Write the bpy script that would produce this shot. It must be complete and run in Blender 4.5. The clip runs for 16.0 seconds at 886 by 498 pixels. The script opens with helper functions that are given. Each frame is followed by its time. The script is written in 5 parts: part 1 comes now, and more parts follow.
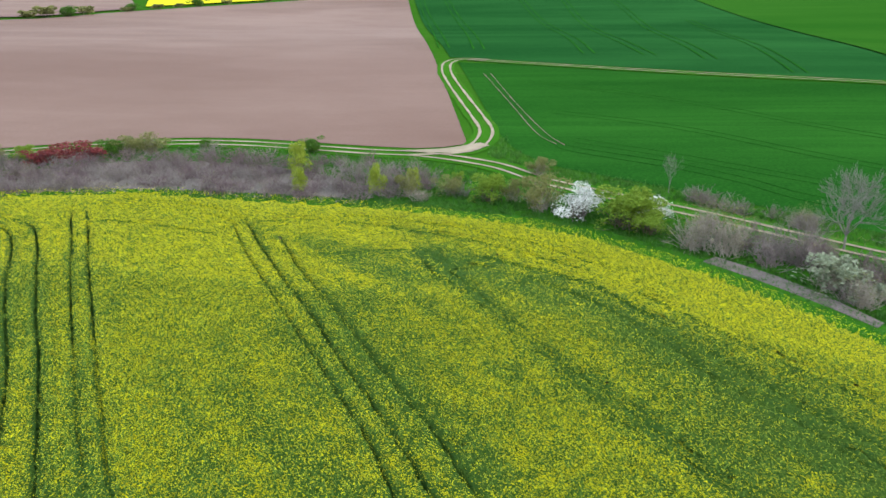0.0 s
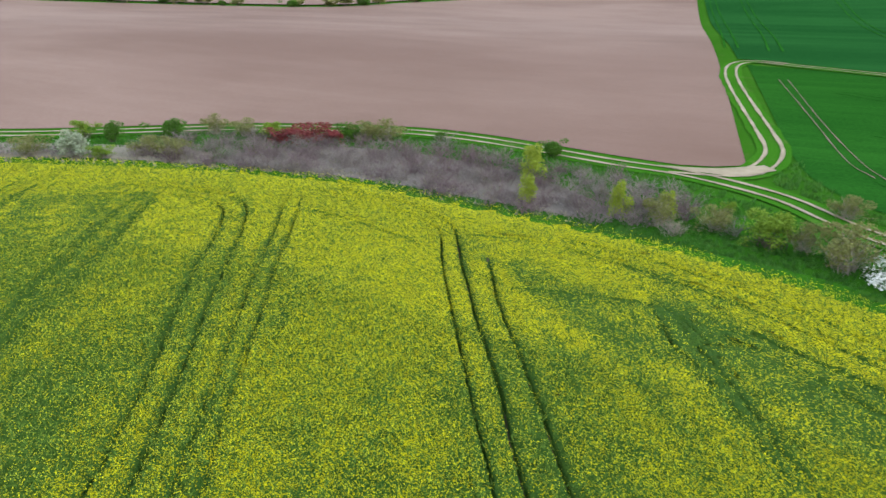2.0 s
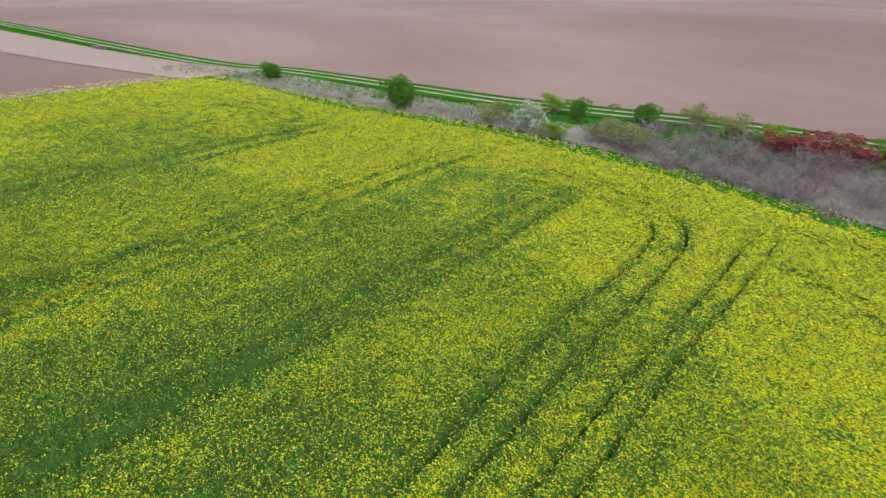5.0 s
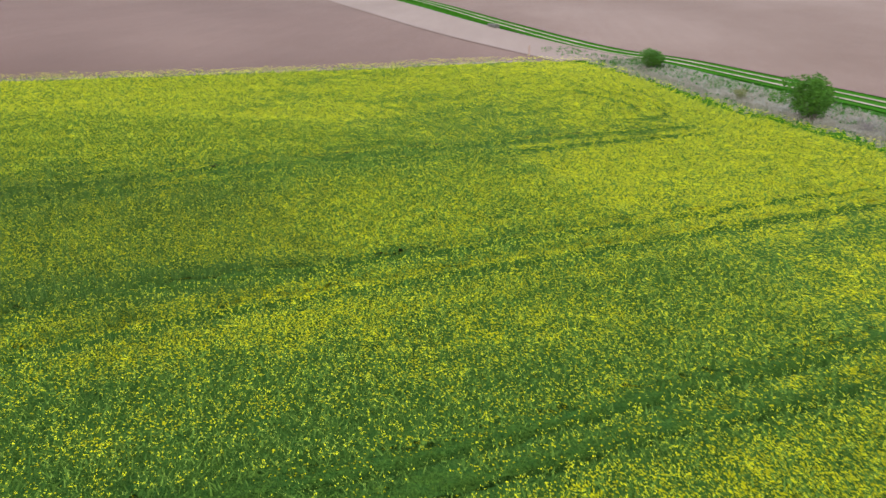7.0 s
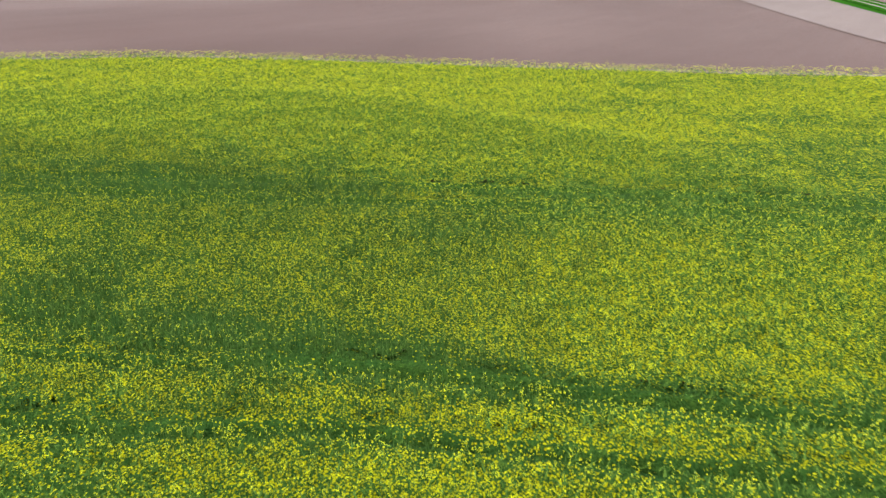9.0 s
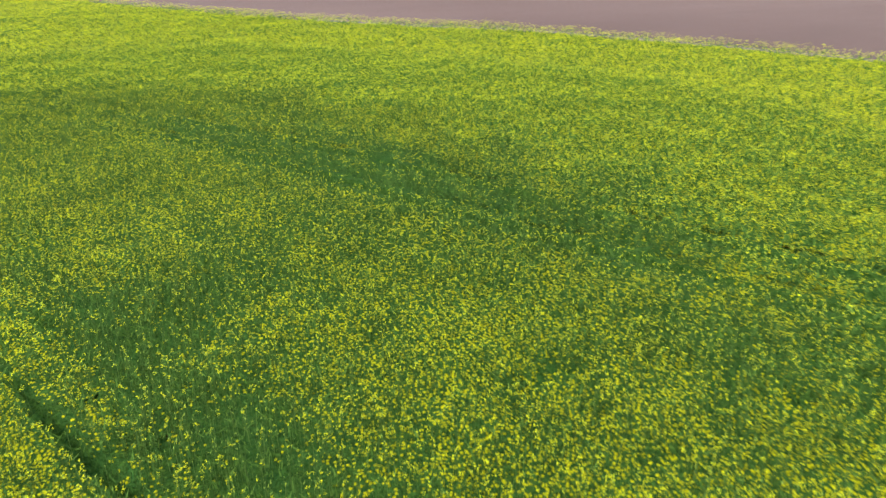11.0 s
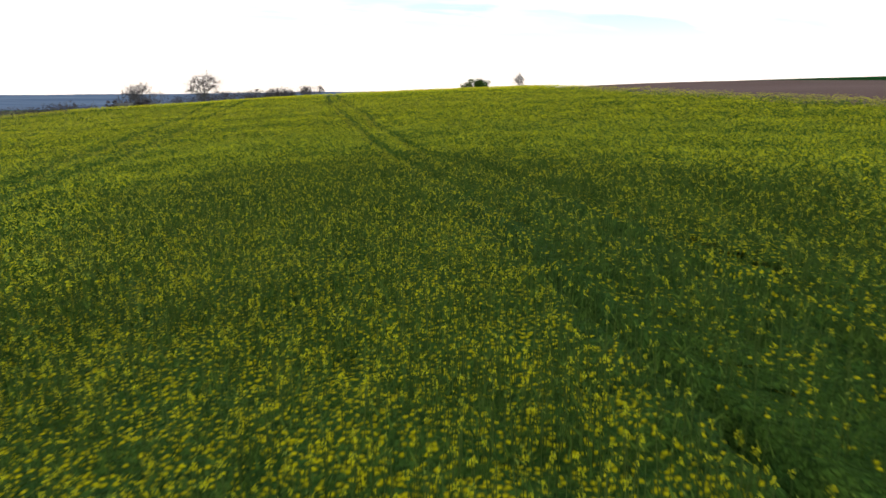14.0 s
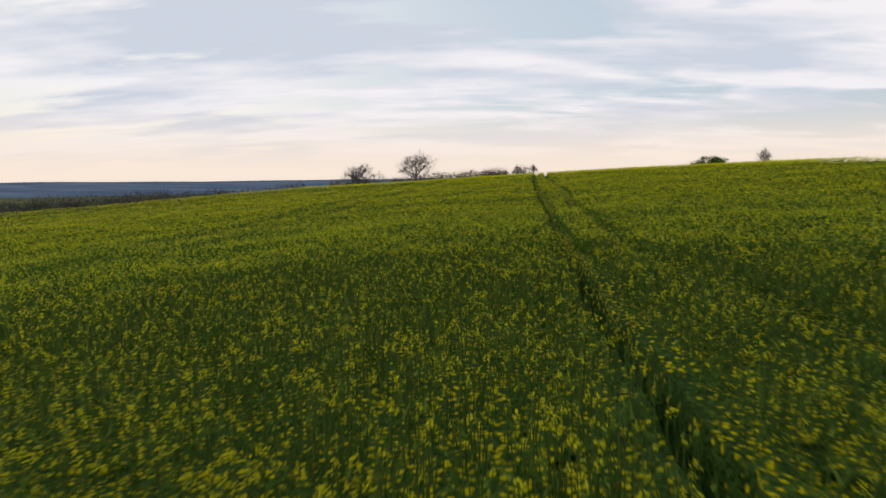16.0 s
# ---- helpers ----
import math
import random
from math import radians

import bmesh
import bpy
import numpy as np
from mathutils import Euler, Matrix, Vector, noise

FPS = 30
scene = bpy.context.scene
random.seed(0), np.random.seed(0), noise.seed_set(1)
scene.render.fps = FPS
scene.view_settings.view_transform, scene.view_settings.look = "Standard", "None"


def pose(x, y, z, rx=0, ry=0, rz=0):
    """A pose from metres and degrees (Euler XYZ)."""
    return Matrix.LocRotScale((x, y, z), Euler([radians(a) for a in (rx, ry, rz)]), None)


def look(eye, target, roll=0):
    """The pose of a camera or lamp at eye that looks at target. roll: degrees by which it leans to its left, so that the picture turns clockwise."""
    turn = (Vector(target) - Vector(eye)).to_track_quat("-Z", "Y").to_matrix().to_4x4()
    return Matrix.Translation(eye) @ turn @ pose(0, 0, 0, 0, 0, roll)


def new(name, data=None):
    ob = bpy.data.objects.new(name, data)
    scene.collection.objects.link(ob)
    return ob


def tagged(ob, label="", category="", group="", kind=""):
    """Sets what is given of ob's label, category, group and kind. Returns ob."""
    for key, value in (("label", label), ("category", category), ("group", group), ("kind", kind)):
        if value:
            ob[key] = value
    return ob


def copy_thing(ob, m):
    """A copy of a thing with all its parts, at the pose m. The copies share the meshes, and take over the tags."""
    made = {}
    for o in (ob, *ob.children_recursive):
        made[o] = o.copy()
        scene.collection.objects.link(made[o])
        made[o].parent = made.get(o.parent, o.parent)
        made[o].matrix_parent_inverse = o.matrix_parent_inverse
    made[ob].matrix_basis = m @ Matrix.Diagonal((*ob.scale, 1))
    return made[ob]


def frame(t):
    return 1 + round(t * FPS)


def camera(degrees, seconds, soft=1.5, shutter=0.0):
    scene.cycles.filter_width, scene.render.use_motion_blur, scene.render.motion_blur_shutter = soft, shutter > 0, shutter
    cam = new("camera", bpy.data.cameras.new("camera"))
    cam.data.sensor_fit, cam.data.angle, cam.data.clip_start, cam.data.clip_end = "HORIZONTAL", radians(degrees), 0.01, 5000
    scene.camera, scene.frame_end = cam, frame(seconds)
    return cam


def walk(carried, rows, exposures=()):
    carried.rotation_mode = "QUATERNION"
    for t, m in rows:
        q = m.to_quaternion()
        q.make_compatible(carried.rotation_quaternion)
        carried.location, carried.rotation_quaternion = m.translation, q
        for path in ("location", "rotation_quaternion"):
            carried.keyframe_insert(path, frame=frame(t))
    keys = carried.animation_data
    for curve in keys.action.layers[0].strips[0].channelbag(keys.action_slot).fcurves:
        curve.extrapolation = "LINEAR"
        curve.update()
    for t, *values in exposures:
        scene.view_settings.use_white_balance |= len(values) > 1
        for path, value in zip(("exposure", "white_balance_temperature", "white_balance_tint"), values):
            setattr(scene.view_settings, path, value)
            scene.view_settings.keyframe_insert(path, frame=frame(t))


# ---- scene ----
cam = camera(67.1, 16.0, 1.5, 0.22)
PATH = [
    (0, (-0.019, 0.011, 14.085), (-0.038, 18.655, 6.843), -0.32),
    (0.5, (0.005, 2.035, 13.738), (-1.617, 20.630, 6.553), -0.06),
    (1, (0.010, 4.057, 13.452), (-3.269, 22.433, 6.271), 0.20),
    (1.5, (-0.091, 6.020, 13.184), (-5.126, 23.979, 5.966), 0.36),
    (2, (-0.258, 8.117, 12.922), (-7.289, 25.354, 5.610), 0.32),
    (2.5, (-0.661, 10.183, 12.531), (-9.599, 26.501, 5.192), 0.14),
    (3, (-1.283, 11.997, 12.279), (-11.950, 27.199, 4.856), 0.07),
    (5.5, (-8.054, 19.876, 10.087), (-25.761, 25.289, 2.528), 0.26),
    (6, (-9.671, 20.900, 9.769), (-27.954, 23.640, 2.138), 0.15),
    (6.5, (-11.624, 21.631, 9.397), (-30.084, 21.708, 1.702), 0.13),
    (7, (-13.596, 22.018, 9.151), (-31.864, 19.539, 1.396), 0.21),
    (7.5, (-15.543, 22.164, 8.916), (-33.280, 17.160, 1.147), 0.15),
    (8, (-17.584, 22.062, 8.713), (-34.407, 14.670, 0.817), -0.15),
    (8.5, (-19.699, 21.679, 8.462), (-35.407, 12.135, 0.579), -0.24),
    (10.8, (-28.103, 17.184, 6.657), (-34.815, 0.089, -1.261), -0.52),
    (11, (-28.609, 16.468, 6.506), (-34.180, -1.024, -1.430), -0.52),
    (11.5, (-29.626, 14.601, 6.001), (-31.949, -3.804, -1.474), -0.43),
    (12, (-30.363, 12.700, 5.542), (-29.414, -6.024, -1.422), -0.48),
    (12.5, (-30.795, 10.599, 4.931), (-27.559, -8.098, -1.389), -0.37),
    (13, (-30.935, 8.542, 4.420), (-25.445, -9.804, -1.350), -0.63),
    (13.5, (-30.755, 6.406, 3.909), (-23.190, -11.369, -1.269), -0.70),
    (14, (-30.366, 4.434, 3.730), (-21.307, -12.799, -0.847), -0.44),
    (14.5, (-29.816, 2.619, 3.543), (-19.382, -13.975, -0.426), -0.67),
    (15, (-28.987, 0.715, 3.248), (-17.162, -15.064, -0.098), -0.66),
    (15.5, (-27.985, -1.104, 3.206), (-14.851, -15.939, 0.482), -0.89),
    (16, (-26.730, -2.939, 3.107), (-12.305, -16.633, 1.008), -0.77),
]
EXPOSURE = [(0, 1.22, 6500, 10), (3, 1.03, 6450, 9), (5.5, 1.08, 6500, 10), (8.5, 1.15, 6450, 10), (11.5, 1.3, 6350, 9), (12.5, 1.0, 6300, 9), (13, 0.46, 6400, 10), (13.5, 0.12, 6550, 11), (14.2, -0.40, 6800, 14), (15, -0.56, 7000, 15), (16, -0.9, 7150, 16)]
walk(cam, [(t, look(eye, target, roll)) for t, eye, target, roll in PATH], EXPOSURE)

# ---------- world, sun ----------
SUN_EL, SUN_YAW = 24.0, 250.0
world = bpy.data.worlds.new("sky")
scene.world = world
world.use_nodes = True
wt = world.node_tree
wt.nodes.clear()


def wn(kind, **inputs):
    n = wt.nodes.new(kind)
    for key, value in inputs.items():
        n.inputs[key].default_value = value
    return n


def wl(a, b):
    wt.links.new(a, b)


sky = wt.nodes.new("ShaderNodeTexSky")
sky.sky_type, sky.sun_disc = "NISHITA", False
sky.sun_elevation, sky.sun_rotation = radians(SUN_EL), radians(-SUN_YAW)
sky.air_density, sky.dust_density = 1.0, 1.5
clear = wt.nodes.new("ShaderNodeVectorMath")
clear.operation = "SCALE"
clear.inputs["Scale"].default_value = 0.10
wl(sky.outputs[0], clear.inputs[0])
tc = wt.nodes.new("ShaderNodeTexCoord")
sep = wt.nodes.new("ShaderNodeSeparateXYZ")
wl(tc.outputs["Generated"], sep.inputs[0])
# cloud sheets: the dome's direction divided by its height, so that the layers thin out to the horizon
zc = wt.nodes.new("ShaderNodeMath")
zc.operation = "ADD"
zc.inputs[1].default_value = 0.14
wl(sep.outputs[2], zc.inputs[0])
div = wt.nodes.new("ShaderNodeVectorMath")
div.operation = "DIVIDE"
comb = wt.nodes.new("ShaderNodeCombineXYZ")
for k in range(3):
    wl(zc.outputs[0], comb.inputs[k])
wl(tc.outputs["Generated"], div.inputs[0])
wl(comb.outputs[0], div.inputs[1])
cl = wn("ShaderNodeTexNoise", Scale=1.4, Detail=6.0, Roughness=0.50, Distortion=0.2)
streak = wt.nodes.new("ShaderNodeMapping")
streak.inputs["Scale"].default_value = (0.62, 1.5, 1)
turned = wt.nodes.new("ShaderNodeMapping")
turned.inputs["Rotation"].default_value = (0, 0, radians(-46))
wl(div.outputs[0], turned.inputs[0])
wl(turned.outputs[0], streak.inputs[0])
wl(streak.outputs[0], cl.inputs["Vector"])
cl2 = wn("ShaderNodeTexNoise", Scale=0.9, Detail=6.0, Roughness=0.52)
wl(streak.outputs[0], cl2.inputs["Vector"])
cover = wt.nodes.new("ShaderNodeMapRange")
cover.inputs[1].default_value, cover.inputs[2].default_value = 0.40, 0.50
wl(cl.outputs[0], cover.inputs[0])
cloud = wt.nodes.new("ShaderNodeMix")
cloud.data_type = "RGBA"
cloud.inputs[6].default_value = (1.56, 1.66, 1.82, 1)
cloud.inputs[7].default_value = (1.06, 1.26, 1.52, 1)
shade = wt.nodes.new("ShaderNodeMapRange")
shade.inputs[1].default_value, shade.inputs[2].default_value = 0.44, 0.57
wl(cl2.outputs[0], shade.inputs[0])
wl(shade.outputs[0], cloud.inputs[0])
mixs = wt.nodes.new("ShaderNodeMix")
mixs.data_type = "RGBA"
wl(cover.outputs[0], mixs.inputs[0])
gap = wt.nodes.new("ShaderNodeMix")
gap.data_type = "RGBA"
gap.inputs[0].default_value = 0.72
gap.inputs[7].default_value = (1.06, 1.40, 1.72, 1)
wl(clear.outputs[0], gap.inputs[6])
wl(gap.outputs[2], mixs.inputs[6])
wl(cloud.outputs[2], mixs.inputs[7])
# the pale warm band of evening haze along the horizon
hz = wt.nodes.new("ShaderNodeMapRange")
hz.inputs[1].default_value, hz.inputs[2].default_value = 0.12, 0.0
hz.interpolation_type = "SMOOTHSTEP"
wl(sep.outputs[2], hz.inputs[0])
mixh = wt.nodes.new("ShaderNodeMix")
mixh.data_type = "RGBA"
mixh.inputs[7].default_value = (1.66, 1.53, 1.38, 1)
wl(hz.outputs[0], mixh.inputs[0])
wl(mixs.outputs[2], mixh.inputs[6])
# sky overhead, out of view, dimmed to lessen the light on the crop
thick = wt.nodes.new("ShaderNodeMapRange")
thick.inputs[1].default_value, thick.inputs[2].default_value, thick.inputs[3].default_value, thick.inputs[4].default_value = 0.30, 0.85, 1.0, 0.70
wl(sep.outputs[2], thick.inputs[0])
dim = wt.nodes.new("ShaderNodeVectorMath")
dim.operation = "SCALE"
wl(mixh.outputs[2], dim.inputs[0])
wl(thick.outputs[0], dim.inputs["Scale"])
bg = wn("ShaderNodeBackground", Strength=1.0)
wl(dim.outputs[0], bg.inputs["Color"])
wo = wt.nodes.new("ShaderNodeOutputWorld")
wl(bg.outputs[0], wo.inputs[0])

sun = new("sun", bpy.data.lights.new("sun", "SUN"))
sun.data.energy, sun.data.angle, sun.data.color = 1.1, radians(14), (1.0, 0.93, 0.82)
sx, sy = -math.sin(radians(SUN_YAW)), math.cos(radians(SUN_YAW))
sun.matrix_world = look((sx * 300, sy * 300, 300 * math.tan(radians(SUN_EL))), (0, 0, 0))

# ---------- materials ----------


class Mat:
    """A node material with a few short ways to add nodes."""

    def __init__(self, name, rough=0.85, spec=0.25):
        self.m = bpy.data.materials.new(name)
        self.m.use_nodes = True
        self.t = self.m.node_tree
        self.b = self.t.nodes["Principled BSDF"]
        self.b.inputs["Roughness"].default_value = rough
        self.b.inputs["Specular IOR Level"].default_value = spec
        self.co = self.t.nodes.new("ShaderNodeTexCoord").outputs["Object"]

    def link(self, a, b):
        self.t.links.new(a, b)

    def noise(self, scale, detail=3.0, rough=0.55, vec=None, stretch=None):
        n = self.t.nodes.new("ShaderNodeTexNoise")
        n.inputs["Scale"].default_value, n.inputs["Detail"].default_value = scale, detail
        n.inputs["Roughness"].default_value = rough
        v = vec or self.co
        if stretch:
            mp = self.t.nodes.new("ShaderNodeMapping")
            mp.inputs["Rotation"].default_value = (0, 0, radians(stretch[0]))
            mp.inputs["Scale"].default_value = (stretch[1], stretch[2], 1)
            self.link(v, mp.inputs[0])
            v = mp.outputs[0]
        self.link(v, n.inputs["Vector"])
        return n.outputs[0]

    def cells(self, scale):
        n = self.t.nodes.new("ShaderNodeTexVoronoi")
        n.inputs["Scale"].default_value = scale
        self.link(self.co, n.inputs["Vector"])
        return n

    def ramp(self, fac, *stops):
        r = self.t.nodes.new("ShaderNodeValToRGB")
        e = r.color_ramp.elements
        for k, (at, colour) in enumerate(stops):
            el = e[k] if k < 2 else e.new(at)
            el.position, el.color = at, (*colour, 1)
        self.link(fac, r.inputs[0])
        return r.outputs[0]

    def range(self, v, a, b, c=0.0, d=1.0):
        n = self.t.nodes.new("ShaderNodeMapRange")
        for k, x in enumerate((a, b, c, d)):
            n.inputs[k + 1].default_value = x
        self.link(v, n.inputs[0])
        return n.outputs[0]

    def math(self, op, a, b):
        n = self.t.nodes.new("ShaderNodeMath")
        n.operation = op
        for k, v in enumerate((a, b)):
            if isinstance(v, (int, float)):
                n.inputs[k].default_value = v
            else:
                self.link(v, n.inputs[k])
        return n.outputs[0]

    def mix(self, fac, a, b, mode="MIX"):
        n = self.t.nodes.new("ShaderNodeMix")
        n.data_type, n.blend_type = "RGBA", mode
        for k, v in ((0, fac), (6, a), (7, b)):
            if isinstance(v, (int, float)):
                n.inputs[k].default_value = v
            elif isinstance(v, tuple):
                n.inputs[k].default_value = (*v, 1)
            else:
                self.link(v, n.inputs[k])
        return n.outputs[2]

    def attr(self, name):
        n = self.t.nodes.new("ShaderNodeAttribute")
        n.attribute_name = name
        return n.outputs["Fac"]

    def island(self):
        return self.t.nodes.new("ShaderNodeNewGeometry").outputs["Random Per Island"]

    def thing(self):
        return self.t.nodes.new("ShaderNodeObjectInfo").outputs["Random"]

    def colour(self, c):
        self.link(c, self.b.inputs["Base Color"])
        return self

    def bump(self, h, strength, dist):
        n = self.t.nodes.new("ShaderNodeBump")
        n.inputs["Strength"].default_value, n.inputs["Distance"].default_value = strength, dist
        self.link(h, n.inputs["Height"])
        self.link(n.outputs[0], self.b.inputs["Normal"])
        return self.m


def mat_grass(name, dark, light, dry):
    m = Mat(name, 1.0, 0.0)
    fine, mid, big = m.noise(9, 4), m.noise(0.55, 4, 0.6), m.noise(0.06, 3)
    c = m.mix(m.range(fine, 0.3, 0.7), dark, light)
    c = m.mix(m.range(mid, 0.55, 0.75), c, dry)
    c = m.mix(m.range(big, 0.4, 0.62, 0, 0.45), c, light)
    return m.colour(c).bump(fine, 0.6, 0.06)


def mat_plough(name, base, pale, dark, turn):
    m = Mat(name, 0.95, 0.1)
    clod, rows = m.noise(3.2, 6, 0.7), m.noise(1.0, 3, 0.5, stretch=(turn, 0.035, 0.9))
    big, patch = m.noise(0.015, 5, 0.55, stretch=(turn + 6, 0.65, 1.15)), m.noise(0.045, 5, 0.6, stretch=(turn, 0.55, 1.0))
    c = m.mix(m.range(big, 0.38, 0.60), base, pale)
    c = m.mix(m.range(patch, 0.42, 0.72, 0, 0.55), c, dark)
    c = m.mix(m.range(rows, 0.35, 0.7, 0, 0.10), c, dark)
    c = m.mix(m.range(clod, 0.3, 0.75, 0, 0.35), c, dark)
    return m.colour(c).bump(clod, 0.5, 0.08)


def mat_wheat(name, dark, light, turn):
    m = Mat(name, 1.0, 0.0)
    fine, rows, big = m.noise(5, 4, 0.7), m.noise(1.0, 3, 0.6, stretch=(turn, 0.02, 0.8)), m.noise(0.03, 5, 0.6, stretch=(turn, 0.3, 1.3))
    c = m.mix(m.range(big, 0.38, 0.62), dark, light)
    c = m.mix(m.range(rows, 0.42, 0.62, 0, 0.45), c, dark)
    c = m.mix(m.range(fine, 0.35, 0.7, 0, 0.5), c, tuple(v * 1.35 for v in light))
    return m.colour(c).bump(fine, 0.7, 0.08)


def mat_dirt(name, base, dark):
    m = Mat(name, 0.95, 0.1)
    fine, mid = m.noise(7, 5, 0.7), m.noise(0.7, 4, 0.6)
    c = m.mix(m.range(mid, 0.35, 0.7), base, dark)
    c = m.mix(m.range(fine, 0.35, 0.75, 0, 0.4), c, dark)
    return m.colour(c).bump(fine, 0.4, 0.03)


def mat_leaf(name, a, b, translucent=0.25):
    m = Mat(name, 0.75, 0.08)
    c = m.mix(m.island(), a, b)
    c = m.mix(m.range(m.noise(1.1, 2), 0.35, 0.7, 0, 0.35), c, tuple(v * 0.55 for v in a))
    m.colour(c)
    tr = m.t.nodes.new("ShaderNodeBsdfTranslucent")
    m.link(c, tr.inputs["Color"])
    ms = m.t.nodes.new("ShaderNodeMixShader")
    ms.inputs[0].default_value = translucent
    m.link(m.b.outputs[0], ms.inputs[1])
    m.link(tr.outputs[0], ms.inputs[2])
    m.link(ms.outputs[0], m.t.nodes["Material Output"].inputs["Surface"])
    return m.m


def mat_petal():
    """Rape flowers: clear yellow to greenish yellow, with patches past their best."""
    m = Mat("rape_petal", 0.75, 0.08)
    c = m.mix(m.island(), (0.80, 0.71, 0.008), (0.64, 0.66, 0.020))
    c = m.mix(m.range(m.noise(0.55, 3, 0.6), 0.58, 0.74, 0, 0.34), c, (0.60, 0.42, 0.006))
    c = m.mix(m.range(m.noise(1.3, 2), 0.4, 0.75, 0, 0.16), c, (0.36, 0.39, 0.010))
    m.colour(c)
    tr = m.t.nodes.new("ShaderNodeBsdfTranslucent")
    m.link(c, tr.inputs["Color"])
    ms = m.t.nodes.new("ShaderNodeMixShader")
    ms.inputs[0].default_value = 0.42
    m.link(m.b.outputs[0], ms.inputs[1])
    m.link(tr.outputs[0], ms.inputs[2])
    m.link(ms.outputs[0], m.t.nodes["Material Output"].inputs["Surface"])
    return m.m


def mat_bark(name, a, b):
    m = Mat(name, 0.9, 0.15)
    c = m.mix(m.island(), a, b)
    c = m.mix(m.range(m.noise(25, 4), 0.4, 0.7, 0, 0.4), c, tuple(v * 0.5 for v in a))
    return m.colour(c).bump(m.noise(40, 3), 0.3, 0.01)


def mat_canopy():
    """Leaf mass of the crop, with the blossom that stands too dense to tell apart."""
    m = Mat("crop_canopy", 0.9, 0.05)
    bloom = m.attr("bloom")
    fine, mid = m.noise(16, 3, 0.6), m.noise(2.6, 3, 0.6)
    spots = m.cells(21)
    leaf = m.mix(m.range(fine, 0.3, 0.7), (0.018, 0.050, 0.007), (0.082, 0.156, 0.019))
    leaf = m.mix(m.range(mid, 0.4, 0.7, 0, 0.6), leaf, (0.034, 0.100, 0.018))
    keep = m.range(spots.outputs["Color"], 0, 1)
    dot = m.range(spots.outputs["Distance"], 0.62, 0.34)
    lot = m.math("LESS_THAN", keep, bloom)
    yellow = m.mix(m.range(fine, 0.3, 0.7), (0.48, 0.44, 0.005), (0.72, 0.63, 0.006))
    c = m.mix(m.math("MULTIPLY", dot, lot), leaf, yellow)
    h = m.math("ADD", fine, m.math("MULTIPLY", dot, 0.6))
    return m.colour(c).bump(h, 0.9, 0.12)


GRASS = mat_grass("meadow_grass", (0.014, 0.062, 0.004), (0.030, 0.098, 0.009), (0.046, 0.078, 0.018))
VERGE = mat_grass("verge_grass", (0.014, 0.070, 0.005), (0.036, 0.122, 0.010), (0.060, 0.105, 0.022))
LITTER = mat_grass("dry_litter", (0.10, 0.088, 0.066), (0.22, 0.195, 0.155), (0.04, 0.065, 0.02))
DUFF = mat_grass("thicket_litter", (0.075, 0.064, 0.056), (0.150, 0.128, 0.112), (0.04, 0.060, 0.02))
PLOUGH = mat_plough("tilled_soil", (0.135, 0.079, 0.060), (0.195, 0.125, 0.099), (0.100, 0.055, 0.039), 12)
PLOUGH2 = mat_plough("tilled_soil_dark", (0.124, 0.068, 0.052), (0.163, 0.097, 0.076), (0.080, 0.043, 0.032), 150)
PALE = mat_plough("pale_headland_soil", (0.189, 0.128, 0.103), (0.231, 0.161, 0.132), (0.134, 0.084, 0.064), 150)
WHEAT = mat_wheat("young_wheat", (0.0057, 0.0368, 0.0050), (0.0173, 0.0785, 0.0099), -38)
WHEAT2 = mat_wheat("young_wheat_far", (0.0057, 0.0360, 0.0083), (0.0149, 0.0689, 0.0157), -75)
WHEAT3 = mat_wheat("young_wheat_light", (0.0110, 0.0585, 0.0057), (0.0204, 0.0760, 0.0083), -75)
DIRT = mat_dirt("pale_track_dirt", (0.285, 0.232, 0.167), (0.182, 0.147, 0.096))
SOIL = mat_dirt("furrow_soil", (0.095, 0.072, 0.042), (0.040, 0.046, 0.022))
RUT = mat_wheat("wheel_rut_wheat", (0.007, 0.047, 0.005), (0.015, 0.084, 0.009), 0)
FARRAPE = mat_wheat("far_rape_bloom", (0.38, 0.37, 0.015), (0.48, 0.44, 0.02), 80)
OLIVEFIELD = mat_wheat("valley_grass", (0.100, 0.104, 0.046), (0.140, 0.138, 0.062), 30)
VALLEY = mat_wheat("valley_pasture", (0.060, 0.098, 0.024), (0.090, 0.130, 0.036), 30)
CANOPY = mat_canopy()
PETAL = mat_petal()
STALK = mat_leaf("rape_stalk", (0.070, 0.128, 0.022), (0.150, 0.220, 0.044), 0.3)
RLEAF = mat_leaf("rape_leaf", (0.032, 0.084, 0.011), (0.160, 0.250, 0.036), 0.34)
BUD = mat_leaf("rape_bud", (0.230, 0.330, 0.045), (0.390, 0.450, 0.060), 0.4)
TWIG = mat_bark("grey_twig", (0.138, 0.111, 0.105), (0.206, 0.171, 0.161))
TWIG2 = mat_bark("purple_twig", (0.109, 0.075, 0.080), (0.160, 0.116, 0.120))
TWIG3 = mat_bark("beige_twig", (0.205, 0.180, 0.143), (0.279, 0.250, 0.205))
TREEBARK = mat_bark("grey_tree_bark", (0.12, 0.105, 0.098), (0.19, 0.17, 0.16))
BARK = mat_bark("dark_bark", (0.075, 0.060, 0.048), (0.13, 0.105, 0.085))
L_YEL = mat_leaf("fresh_yellow_leaf", (0.165, 0.225, 0.022), (0.250, 0.300, 0.038))
L_GRN = mat_leaf("spring_leaf", (0.105, 0.180, 0.018), (0.185, 0.270, 0.032))
